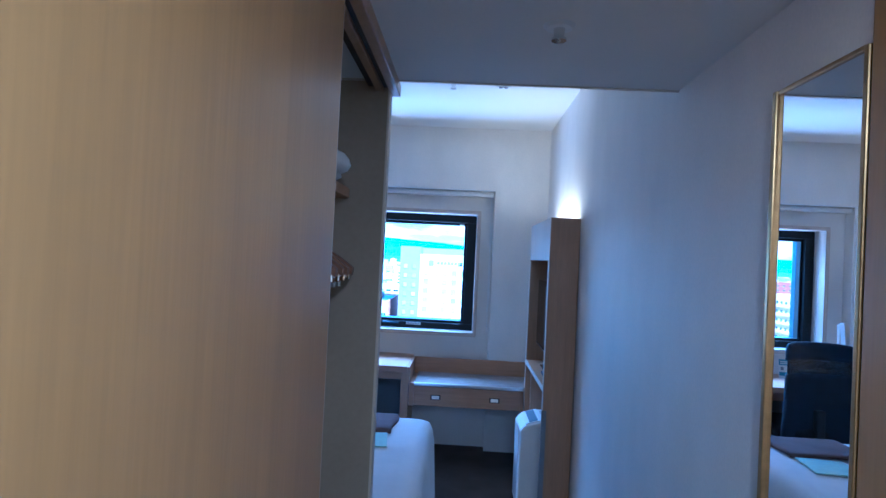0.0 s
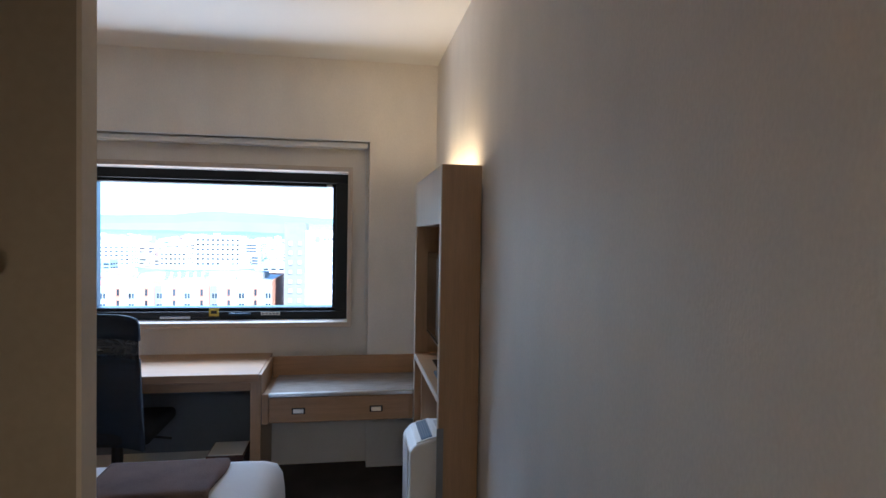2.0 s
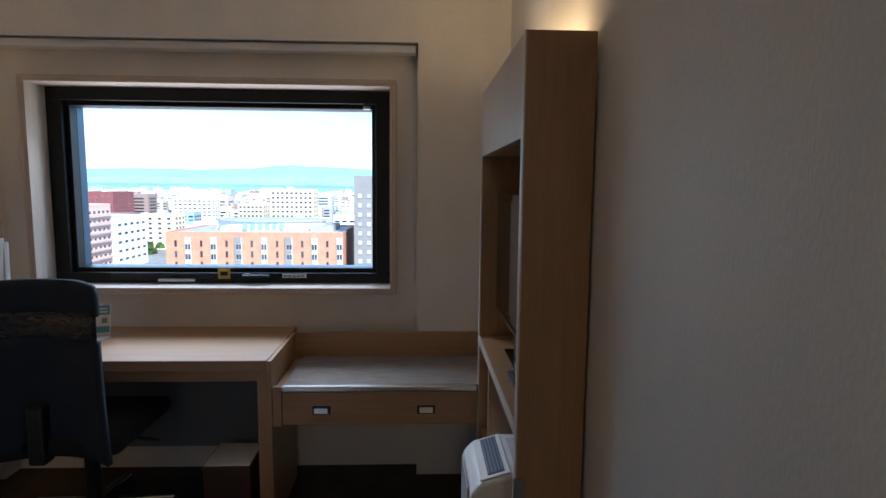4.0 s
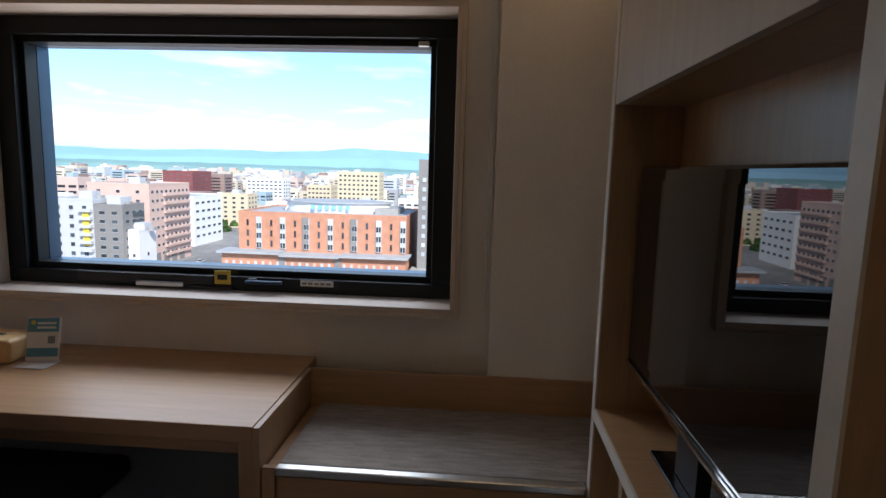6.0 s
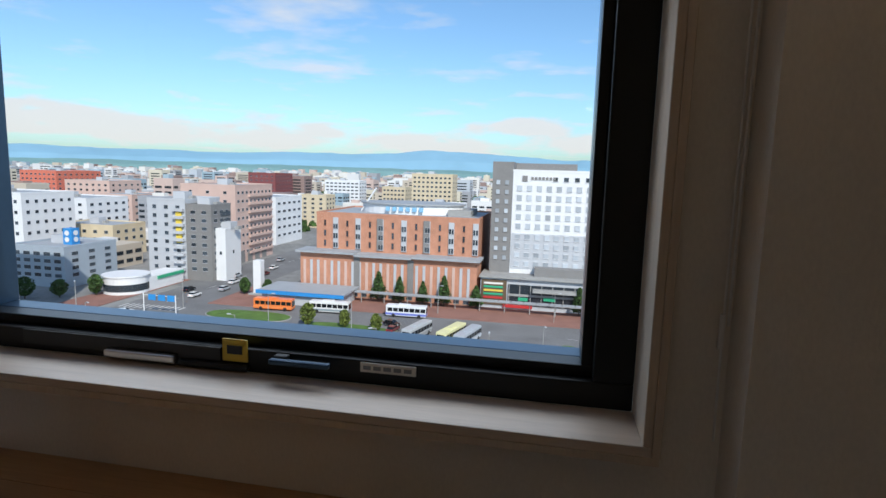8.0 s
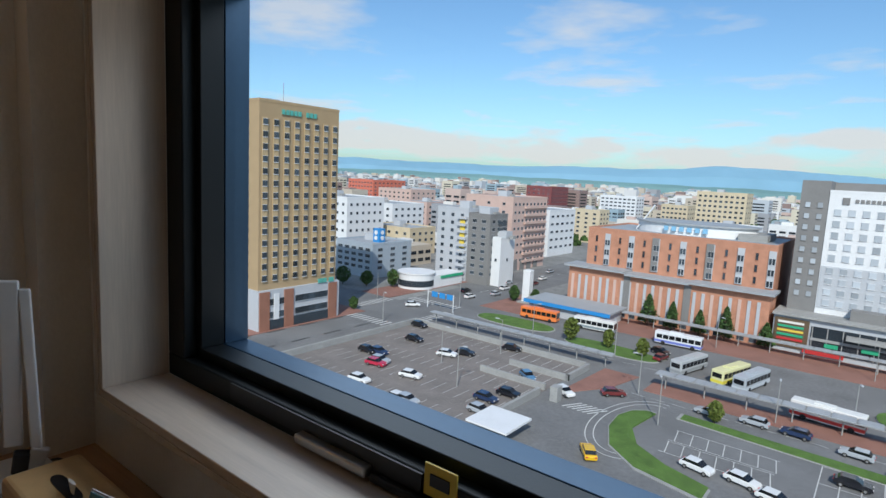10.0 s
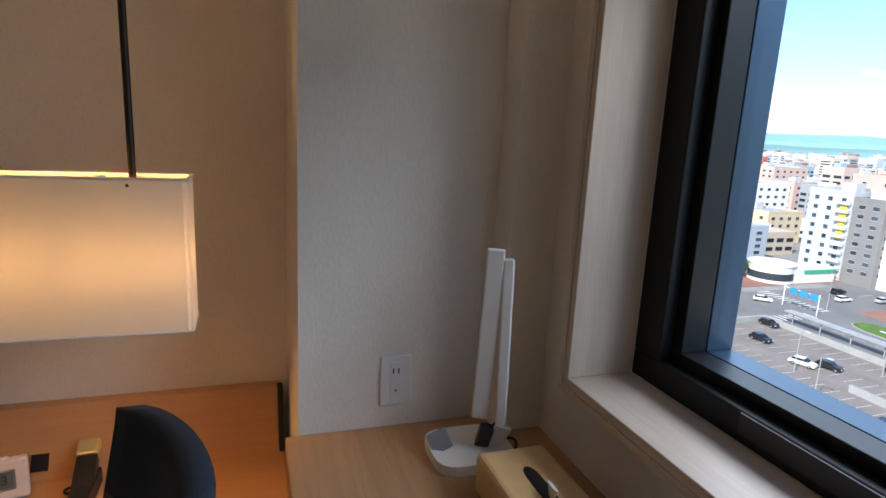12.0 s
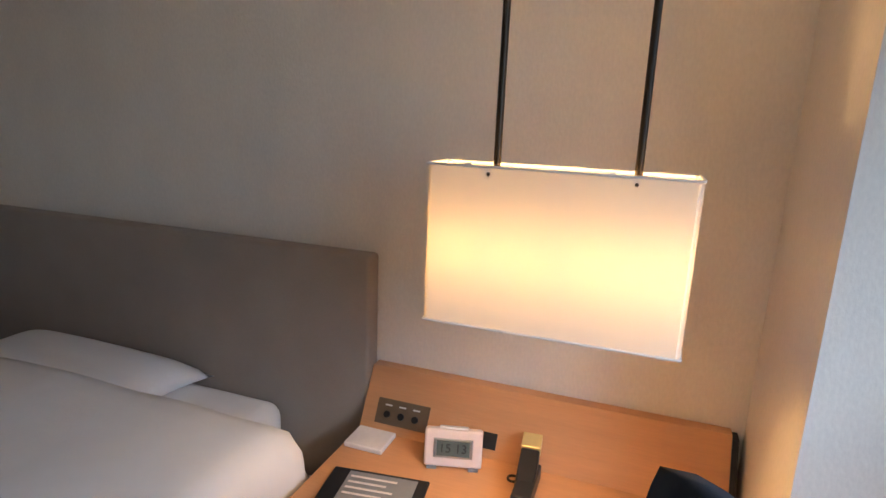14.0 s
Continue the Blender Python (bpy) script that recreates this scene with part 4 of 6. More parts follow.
BULB = mat("bulb", (0.9, 0.85, 0.7), 0.4, var=0.0, emit=(1, 0.66, 0.28), power=1.2)
for y in (-1.158, -0.922):
    b = bmesh.new()
    bmesh.ops.create_uvsphere(b, u_segments=16, v_segments=10, radius=0.026, matrix=Matrix.Translation((-2.49, y, 1.125)))
    part("bulb", b, BULB, hl, "glowing warm bulb", smooth=True)
    part("socket", rod((-2.49, y, 1.15), (-2.49, y, 1.21), 0.014), WHITEP, hl)
    for dy in (-0.055, 0.055):
        lamp("shade_lamp", "POINT", Matrix.Translation((-2.497, y + dy, 1.12)), 0.95, (1, 0.57, 0.21), 0.042)
# assumed warm passage light, unseen behind the walker, added to brighten wall and door
ent = thing("passage_downlight", (-0.42, -5.0, ZE), "assumed warm ceiling light in the passage, out of view", "ceiling light")
part("rim", rod((-0.42, -5.0, ZE - 0.006), (-0.42, -5.0, ZE), 0.06, 0.065, 24), WHITEP, ent)
part("diffuser", rod((-0.42, -5.0, ZE - 0.010), (-0.42, -5.0, ZE - 0.006), 0.05, n=24), WARMGLOW, ent, "glowing diffuser")
lamp("passage_fill_lamp", "AREA", look((-0.42, -5.0, ZE - 0.02), (-0.42, -5.0, 0)), 4.8, (1, 0.80, 0.54), 0.10)

# ---- the town outside, about twelve storeys below ----
G = -36.0
ASPH = mat("asphalt", (0.19, 0.19, 0.19), 0.9, var=0.16, scale=0.12, bscale=1.5)
LOT = mat("parking_asphalt", (0.22, 0.195, 0.18), 0.9, var=0.14, scale=0.2, bscale=2.0)
TOWN = mat("town_ground", (0.26, 0.26, 0.25), 0.9, var=0.2, scale=0.05, bscale=0.6)
BRICKP = mat("brick_paving", (0.30, 0.15, 0.115), 0.85, var=0.14, scale=0.3, bscale=3)
LINE = mat("road_paint", (0.62, 0.62, 0.60), 0.7, var=0.1, scale=1)
GRASS = mat("lawn", (0.10, 0.19, 0.035), 0.95, var=0.25, scale=0.5, bscale=5)
CONC = mat("concrete", (0.34, 0.34, 0.33), 0.85, var=0.1, scale=0.5, bscale=4)
ROOFG = mat("grey_roof", (0.36, 0.38, 0.40), 0.6, var=0.08, scale=0.4, bscale=3)
TAN = mat("tan_tile", (0.42, 0.30, 0.17), 0.8, var=0.06, scale=0.6, bscale=6)
TANL = mat("tan_tile_light", (0.50, 0.37, 0.21), 0.8, var=0.05, scale=0.6, bscale=6)
BRK = mat("red_brick", (0.52, 0.25, 0.16), 0.85, var=0.12, scale=0.6, bscale=8)
BRKD = mat("red_brick_dark", (0.33, 0.15, 0.10), 0.85, var=0.12, scale=0.6, bscale=8)
WHT = mat("white_cladding", (0.74, 0.75, 0.76), 0.6, var=0.03, scale=0.4, bscale=3)
LGREY = mat("light_grey_cladding", (0.48, 0.50, 0.53), 0.6, var=0.04, scale=0.4, bscale=3)
DGREY = mat("dark_grey_cladding", (0.22, 0.215, 0.21), 0.6, var=0.06, scale=0.4, bscale=3)
CREAM = mat("cream_render", (0.62, 0.52, 0.36), 0.8, var=0.06, scale=0.4, bscale=3)
PINKW = mat("pink_render", (0.60, 0.43, 0.37), 0.8, var=0.05, scale=0.4, bscale=3)
BLUEW = mat("blue_grey_render", (0.36, 0.42, 0.48), 0.8, var=0.05, scale=0.4, bscale=3)
MAROON = mat("maroon_tile", (0.22, 0.06, 0.06), 0.7, var=0.08, scale=0.4, bscale=3)
REDB = mat("coral_render", (0.62, 0.17, 0.11), 0.8, var=0.06, scale=0.4, bscale=3)
WINP = mat("dark_panes", (0.045, 0.06, 0.075), 0.12, var=0.1, scale=0.3, vary=0.5)
WINL = mat("pale_blinds", (0.42, 0.46, 0.50), 0.3, var=0.08, scale=0.3, vary=0.3)
SIGNT = mat("teal_sign", (0.10, 0.42, 0.36), 0.5, var=0.03)
SIGNB = mat("blue_sign", (0.03, 0.26, 0.62), 0.5, var=0.03)
SKYB = mat("pale_blue_sign", (0.22, 0.46, 0.66), 0.5, var=0.03)
SIGNG = mat("green_sign", (0.03, 0.38, 0.20), 0.5, var=0.03)
SIGNR = mat("red_sign", (0.55, 0.04, 0.04), 0.5, var=0.03)
SIGNY = mat("amber_sign", (0.75, 0.55, 0.08), 0.5, var=0.03)
LEAF = mat("foliage", (0.055, 0.115, 0.025), 0.8, var=0.35, scale=0.8, vary=0.4, island=True)
LEAFY = mat("foliage_light", (0.13, 0.17, 0.03), 0.8, var=0.3, scale=0.8, vary=0.4, island=True)
BARK = mat("bark", (0.10, 0.075, 0.05), 0.9, var=0.2)
TYRE = mat("tyre", (0.02, 0.02, 0.02), 0.8, var=0.1)


def plate(x0, y0, x1, y1, lift, thick=0.12):
    return box(x0, y0, G + lift - thick, x1, y1, G + lift)


def oval(cx, cy, rx, ry, p=1.0, n=36, turn=0.0):
    out = []
    for i in range(n):
        a = 2 * math.pi * i / n
        u = math.copysign(abs(math.cos(a)) ** p, math.cos(a)) * rx
        v = math.copysign(abs(math.sin(a)) ** p, math.sin(a)) * ry
        out.append((cx + u * math.cos(turn) - v * math.sin(turn), cy + u * math.sin(turn) + v * math.cos(turn)))
    return out


# ground to the horizon, with a coarse grid
bm = bmesh.new()
bmesh.ops.create_grid(bm, x_segments=4, y_segments=4, size=4600, matrix=Matrix.Translation((0, 300, G)))
solid("ground", bm, TOWN, "grey town ground reaching to the horizon", "ground", "structure")
solid("road", plate(-112, 20, 30, 152, 0.05), ASPH, "grey asphalt of the station square and its roads", "road", "structure")
solid("road_avenue", plate(-116, 152, -92, 520, 0.05), ASPH, "asphalt avenue running towards the hills", "road", "structure")
solid("road_cross", plate(-420, 104, -112, 121, 0.05), ASPH, "asphalt cross street beside the tan hotel", "road", "structure")
solid("parking_lot", plate(-91, 40, -46, 105, 0.12), LOT, "brownish asphalt deck of a car park", "parking lot", "structure")
for a in ((-58, 138, 12, 153), (-92, 134, -78, 160), (-128, 121, -116, 190), (-120, 62, -108.5, 104), (14, 80, 20, 300)):
    solid("pavement", plate(*a, 0.17), BRICKP, "reddish brick-paved sidewalk", "pavement", "structure")
solid("pavement", prism([(-44, 88), (-38, 98), (-36, 108), (-43, 108)], "z", G, G + 0.18), BRICKP, "reddish brick-paved island beside the car park", "pavement", "structure")
solid("pavement", plate(-33, 101.5, 12, 107.5, 0.17), BRICKP, "reddish brick-paved bus platform", "pavement", "structure")


def lawn(pts):
    v = solid("lawn", prism(pts, "z", G, G + 0.30), GRASS, "mown green lawn island with a pale kerb", "lawn", "structure")
    part("kerb", prism([(x + (x - sum(p[0] for p in pts) / len(pts)) * 0.03, y + (y - sum(p[1] for p in pts) / len(pts)) * 0.05) for x, y in pts], "z", G, G + 0.22), CONC, v)


lawn(oval(-75, 125.5, 11, 4.2, 0.8))
lawn(oval(-47.5, 121.5, 11, 3.6, 0.8, turn=-0.05))
lawn([(-31.5, 82), (-32, 87), (-31, 90.5), (-29, 92.3), (-27.6, 92), (-28, 89), (-28.6, 84), (-26, 78.8), (-21, 75.5), (-15, 73.4), (-15, 70), (-24, 72), (-29, 76)])
lawn([(-24, 95.2), (8, 93.5), (9, 91.5), (6, 90.8), (-24, 92.8)])
lawn(oval(3.2, 118.6, 2.4, 3.8, 0.9))
lawn(oval(-37, 124.5, 1.4, 3, 0.9))


def stripes(name, rows, label):
    bm = bmesh.new()
    for x0, y0, x1, y1, w in rows:
        d = Vector((x1 - x0, y1 - y0, 0))
        if d.length < 0.01:
            continue
        n = Vector((-d.y, d.x, 0)).normalized() * w / 2
        a, b = Vector((x0, y0, G + 0.14)), Vector((x1, y1, G + 0.14))
        bm.faces.new([bm.verts.new(v) for v in (a - n, b - n, b + n, a + n)])
    return solid(name, bm, LINE, label, "road marking", "structure")


rows = []
for i in range(7):
    rows.append((-22.9 + 2.2 * i, 88.2, -22.9 + 2.2 * i + 0.6, 84.0, 0.14))
    rows.append((-22.9 + 2.2 * i, 83.4, -22.9 + 2.2 * i + 0.6, 79.4, 0.14))
for y in (88.2, 84.0, 83.4, 79.4):
    rows.append((-23.2, y, -9.2, y, 0.14))
for i in range(6):
    rows.append((-4.5 + 2.3 * i, 91, -4.5 + 2.3 * i, 79.5, 0.14))
for y in (91, 85.2, 79.5):
    rows.append((-4.5, y, 7, y, 0.14))
stripes("bay_lines", rows, "white painted parking bay lines on the asphalt")
rows = []
for k in range(7):
    for i in range(17):
        rows.append((-88 + 2.5 * i, 48 + 8.6 * k, -88 + 2.5 * i + 0.0, 52.5 + 8.6 * k, 0.10))
lot_lines = stripes("lot_lines", rows, "faint white bay lines on the car park deck")
lot_lines.location.z = 0.02
rows = []
for i in range(12):
    rows.append((-111 + 1.5 * i, 97, -111 + 1.5 * i, 101, 0.6))
    rows.append((-111 + 1.5 * i, 124, -111 + 1.5 * i, 128, 0.6))
for i in range(10):
    rows.append((-117, 106 + 1.5 * i, -113, 106 + 1.5 * i, 0.6))
    rows.append((-94, 106 + 1.5 * i, -90.5, 106 + 1.5 * i, 0.6))
for i in range(40):
    rows.append((-103, 132 + 9 * i, -103, 137 + 9 * i, 0.2))
    rows.append((-99, 28 + 9 * (i % 8), -99, 33 + 9 * (i % 8), 0.2))
    rows.append((-108, 28 + 9 * (i % 8), -108, 33 + 9 * (i % 8), 0.2))
for i in range(36):
    a0, a1 = math.pi * (0.45 + i / 30), math.pi * (0.45 + (i + 1) / 30)
    rows.append((-28 + 5.6 * math.cos(a0), 85 + 11 * math.sin(a0), -28 + 5.6 * math.cos(a1), 85 + 11 * math.sin(a1), 0.16))
    rows.append((-28 + 6.8 * math.cos(a0), 85 + 12.4 * math.sin(a0), -28 + 6.8 * math.cos(a1), 85 + 12.4 * math.sin(a1), 0.16))
for i in range(24):
    a0, a1 = math.pi * (i / 24 - 0.5), math.pi * ((i + 1) / 24 - 0.5)
    rows.append((3.2 + 6.2 * math.cos(a0), 118.6 + 9.5 * math.sin(a0), 3.2 + 6.2 * math.cos(a1), 118.6 + 9.5 * math.sin(a1), 0.16))
for i in range(12):
    rows.append((-34 + 3.4 * i, 98.6, -31.6 + 3.4 * i, 98.4, 0.14))
    rows.append((-88 + 4.6 * i, 114.5, -85.4 + 4.6 * i, 115.0, 0.16))
for i in range(6):
    rows.append((-40.5 + 0.9 * i, 84, -38.5 + 0.9 * i, 87.5, 0.35))
stripes("lane_lines", rows, "white lane lines and zebra crossings on the asphalt")

# ---- buildings ----
PANE_CACHE = {}


def window_mesh(w, h, glass, rim):
    key = (round(w, 2), round(h, 2), glass.name, rim.name)
    if key not in PANE_CACHE:
        bm = bmesh.new()
        bx(bm, -w / 2, -0.06, 0, w / 2, 0.10, h)
        n0 = len(bm.faces)
        for a in ((-w / 2 - 0.10, -0.10, -0.10, w / 2 + 0.10, 0.08, 0.02), (-w / 2 - 0.08, -0.09, h, w / 2 + 0.08, 0.08, h + 0.07)):
            bx(bm, *a)
        bm.faces.ensure_lookup_table()
        for f in bm.faces[n0:]:
            f.material_index = 1
        me = bpy.data.meshes.new("window")
        bm.to_mesh(me)
        bm.free()
        me.materials.append(glass)
        me.materials.append(rim)
        PANE_CACHE[key] = me
    return PANE_CACHE[key]


def windows(parent, face, at, a0, a1, na, z0, z1, nz, w, h, glass=WINP, rim=WHT, skip=None):
    """Windows in rows on one wall; face is the way that the wall looks: -y, +x or -x."""
    me = window_mesh(w, h, glass, rim)
    org = ORI[parent.name]
    for i in range(na):
        for j in range(nz):
            if skip and skip(i, j):
                continue
            a = a0 + (a1 - a0) * (i + 0.5) / na
            z = z0 + (z1 - z0) * (j + 0.5) / nz - h / 2
            ob = new("window", me)
            p = Vector((a, at, z)) if face == "-y" else Vector((at, a, z))
            ob.parent = parent
            ob.location = p - org
            ob.rotation_euler.z = {"-y": 0, "+x": radians(90), "-x": radians(-90)}[face]


def block(name, x0, y0, x1, y1, top, wall, label, category="building", foot=G, plant=True):
    b = thing(name, ((x0 + x1) / 2, (y0 + y1) / 2, foot), label, category)
    part("wall", box(x0, y0, foot, x1, y1, top), wall, b)
    part("roof", box(x0 + 0.35, y0 + 0.35, top - 0.2, x1 - 0.35, y1 - 0.35, top + 0.05), ROOFG, b)
    bm = bmesh.new()
    for a in ((x0 - 0.05, y0 - 0.05, x1 + 0.05, y0 + 0.3), (x0 - 0.05, y1 - 0.3, x1 + 0.05, y1 + 0.05), (x0 - 0.05, y0 + 0.3, x0 + 0.3, y1 - 0.3), (x1 - 0.3, y0 + 0.3, x1 + 0.05, y1 - 0.3)):
        bx(bm, a[0], a[1], top - 0.1, a[2], a[3], top + 0.55)
    part("parapet", bm, wall, b)
    if plant:
        cx, cy = x0 * 0.6 + x1 * 0.4, y0 * 0.45 + y1 * 0.55
        part("plant_room", box(cx - 2.2, cy - 2, top, cx + 2.2, cy + 2, top + 2.4), LGREY, b)
        part("roof_unit", box(cx + 3, cy - 1, top, cx + 4.4, cy + 1, top + 1.1), CONC, b)
    return b


# tan hotel tower
h = block("hotel_tower", -135, 72.3, -110.3, 94.7, 15.2, TAN, "tall tan tiled hotel tower with rows of small windows", "hotel")
for i in range(8):
    y = 72.3 + (i + 0.5) * 22.4 / 8
    part("pier", box(-110.25, y - 0.7, -24, -110.05, y + 0.7, 11.8), TANL, h)
windows(h, "+x", -110.0, 72.3, 94.7, 8, -25.2, 12.2, 14, 1.15, 1.25)
windows(h, "-y", 72.2, -133, -112, 4, -25.2, 12.2, 14, 1.15, 1.25)
part("podium", box(-134, 71.9, G, -109.5, 95.4, -26.6), LGREY, h, "grey podium")
for y in (73.4, 80.0, 93.2):
    part("brick_pier", box(-109.5, y - 1.3, G, -109.2, y + 1.3, -26.9), BRKD, h)
for z in (-29.4, -32.4):
    windows(h, "+x", -109.4, 82, 91.5, 5, z - 1, z + 1, 1, 2.0, 1.5, WINP, LGREY)
    windows(h, "+x", -109.4, 75, 78.6, 2, z - 1, z + 1, 1, 2.0, 1.5, WINP, LGREY)
part("shop_front", box(-109.5, 72.5, G + 0.2, -109.35, 94.6, G + 2.4), WINP, h)
part("banner", box(-109.3, 75.8, G + 2.5, -109.1, 77.2, G + 8.5), WHT, h, "white banner")
for n, (y, z, s) in enumerate(((83, 13.4, 20), (91, -26.0, 10))):
    for i in range(9):
        if i != 5:
            part("sign_bar", box(-110.2 if n == 0 else -109.4, y - s / 4 + i * s / 18, z - 0.55, -110.0 if n == 0 else -109.2, y - s / 4 + i * s / 18 + s / 26, z + 0.55), SIGNT, h, "teal sign letters as plain bars")
part("antenna", rod((-118, 84, 15), (-118, 84, 21), 0.07), CONC, h)

# brick hospital
h = block("hospital", -71, 158, -22, 190, -12.2, BRK, "red brick hospital with white window strips and a round rooftop hall", "hospital", plant=False)
for i in range(7):
    x = -70 + i * 7.0
    part("window_recess", box(x + 4.3, 157.7, -22.4, x + 5.9, 157.95, -13.2), LGREY, h, "pale grey recessed strip")
    for z in (-21.4, -18.6, -15.8):
        windows(h, "-y", 157.65, x + 4.35, x + 5.85, 2, z - 0.9, z + 0.9, 1, 0.55, 1.5, WINP, LGREY)
    windows(h, "-y", 157.92, x + 1.2, x + 2.2, 1, -22.4, -13.4, 3, 0.6, 1.7, WINP, BRKD)
for x in (-51.2, -37.2):
    part("dark_slot", box(x - 0.9, 157.6, -22.4, x + 0.9, 157.8, -13.0), DGREY, h)
part("lower_wing", box(-74, 153.2, G, -21.6, 162, -23.2), BRK, h)
for x0, x1, dz in ((-75, -57, 0), (-57, -40, -0.5), (-40, -20.6, -0.2)):
    part("canopy_slab", box(x0, 151.6, -23.2 + dz, x1, 160, -22.6 + dz), ROOFG, h, "grey projecting slab")
for i in range(24):
    x = -73 + i * 2.12
    part("slit_window", box(x, 153.0, -33.6, x + 0.75, 153.25, -25.4), LGREY if i % 3 else PINKW, h)
for x in (-56.5, -40.5):
    part("dark_slot", box(x - 0.9, 152.95, -34, x + 0.9, 153.3, -24.0), DGREY, h)
windows(h, "-y", 153.1, -72, -23, 18, -35.6, -34.0, 1, 1.6, 1.3, WINP, CONC)
bm = prism(oval(-46, 176, 16.5, 9.5), "z", -12.2, -9.3)
part("round_hall", bm, WHT, h, "pale round rooftop hall")
part("round_roof", prism(oval(-46, 176, 17.2, 10.2), "z", -9.3, -8.9), ROOFG, h)
for i in range(6):
    part("sign_bar", box(-52 + 2.1 * i, 165.9, -11.2, -50.8 + 2.1 * i, 166.4, -9.9), SKYB, h, "blue sign characters as plain bars")
part("roof_unit", box(-33, 168, -12.2, -26, 182, -10.4), CONC, h)
part("antenna", rod((-62, 172, -12), (-57, 172, -4.5), 0.25), WHT, h)

# white hotel with a dark slab
h = block("hotel_slab", -13.2, 160, 15.2, 178, 1.8, WHT, "white slab hotel with a dark grey end and even rows of windows", "hotel", plant=False)
part("dark_end", box(-19.0, 160.2, G, -13.2, 184, 4.4), DGREY, h, "dark grey stair tower")
part("rear_top", box(-13.2, 172, 1.8, 4.5, 184, 4.3), DGREY, h)
part("grey_band", box(-13.0, 159.85, -25.5, 15.1, 160, -15.5), LGREY, h, "light grey lower cladding")
windows(h, "-y", 159.9, -12.6, 14.6, 10, -14.8, -1.5, 5, 1.35, 1.35, WINL, LGREY)
windows(h, "-y", 159.85, 8.6, 14.6, 2, -14.8, -1.5, 5, 0.95, 1.1, WINP, DGREY, skip=lambda i, j: i == 0)
windows(h, "-y", 159.75, -12.6, 14.6, 10, -25.4, -15.2, 4, 1.35, 1.35, WINL, WHT)
windows(h, "-y", 159.9, -3, 14.6, 6, -1.3, 1.0, 1, 1.2, 1.1, WINP, LGREY)
windows(h, "-y", 160.1, -18.6, -13.6, 2, -24, 0.0, 9, 1.0, 1.2, WINL, DGREY)
part("logo", box(-10.6, 159.8, -0.9, -9.2, 160, 0.7), DGREY, h, "dark emblem as a plain shape")
for i in range(7):
    part("sign_bar", box(-8.2 + 1.0 * i, 159.8, -0.4, -7.5 + 1.0 * i, 160, 0.4), DGREY, h, "dark sign letters as plain bars")
part("podium", box(-20.5, 153.6, G, 14.8, 162, -27.4), LGREY, h, "glazed shopping podium")
part("podium_roof", box(-20.8, 152.6, -27.4, 15.2, 163, -26.9), CONC, h)
part("upper_band", box(-6, 156, -26.9, 14.9, 160, -24.6), DGREY, h)
part("shop_glass", box(-12.8, 153.4, -34.8, 14.2, 153.6, -29.0), WINP, h, "dark shop glass")
for i in range(10):
    part("mullion", box(-12.6 + 2.95 * i, 153.2, -34.8, -12.4 + 2.95 * i, 153.4, -29.0), CONC, h)
part("floor_band", box(-12.8, 153.15, -32.2, 14.4, 153.4, -31.6), CONC, h)
part("entrance_canopy", box(-6, 151.2, -30.6, 14.8, 153.4, -29.8), CONC, h)
board = part("sign_board", box(-20.2, 153.3, -35, -13.2, 153.55, -28), BRONZE, h, "dark board of shop signs")
for i, c in enumerate((PAPER, SIGNG, SIGNY, SIGNG, SIGNR, SIGNR)):
    part("sign_bar", box(-19.5, 153.1, -29.2 - 1.0 * i, -14.2, 153.3, -28.7 - 1.0 * i), c, board)
for x, z, c, w in ((-8.6, -33, SIGNG, 2.6), (-1.4, -32.6, SIGNG, 3.2), (10.5, -33, SIGNB, 4.5), (-10, -35.1, SIGNR, 8)):
    part("shop_sign", box(x - w / 2, 153.0, z - 0.4, x + w / 2, 153.15, z + 0.5), c, h)

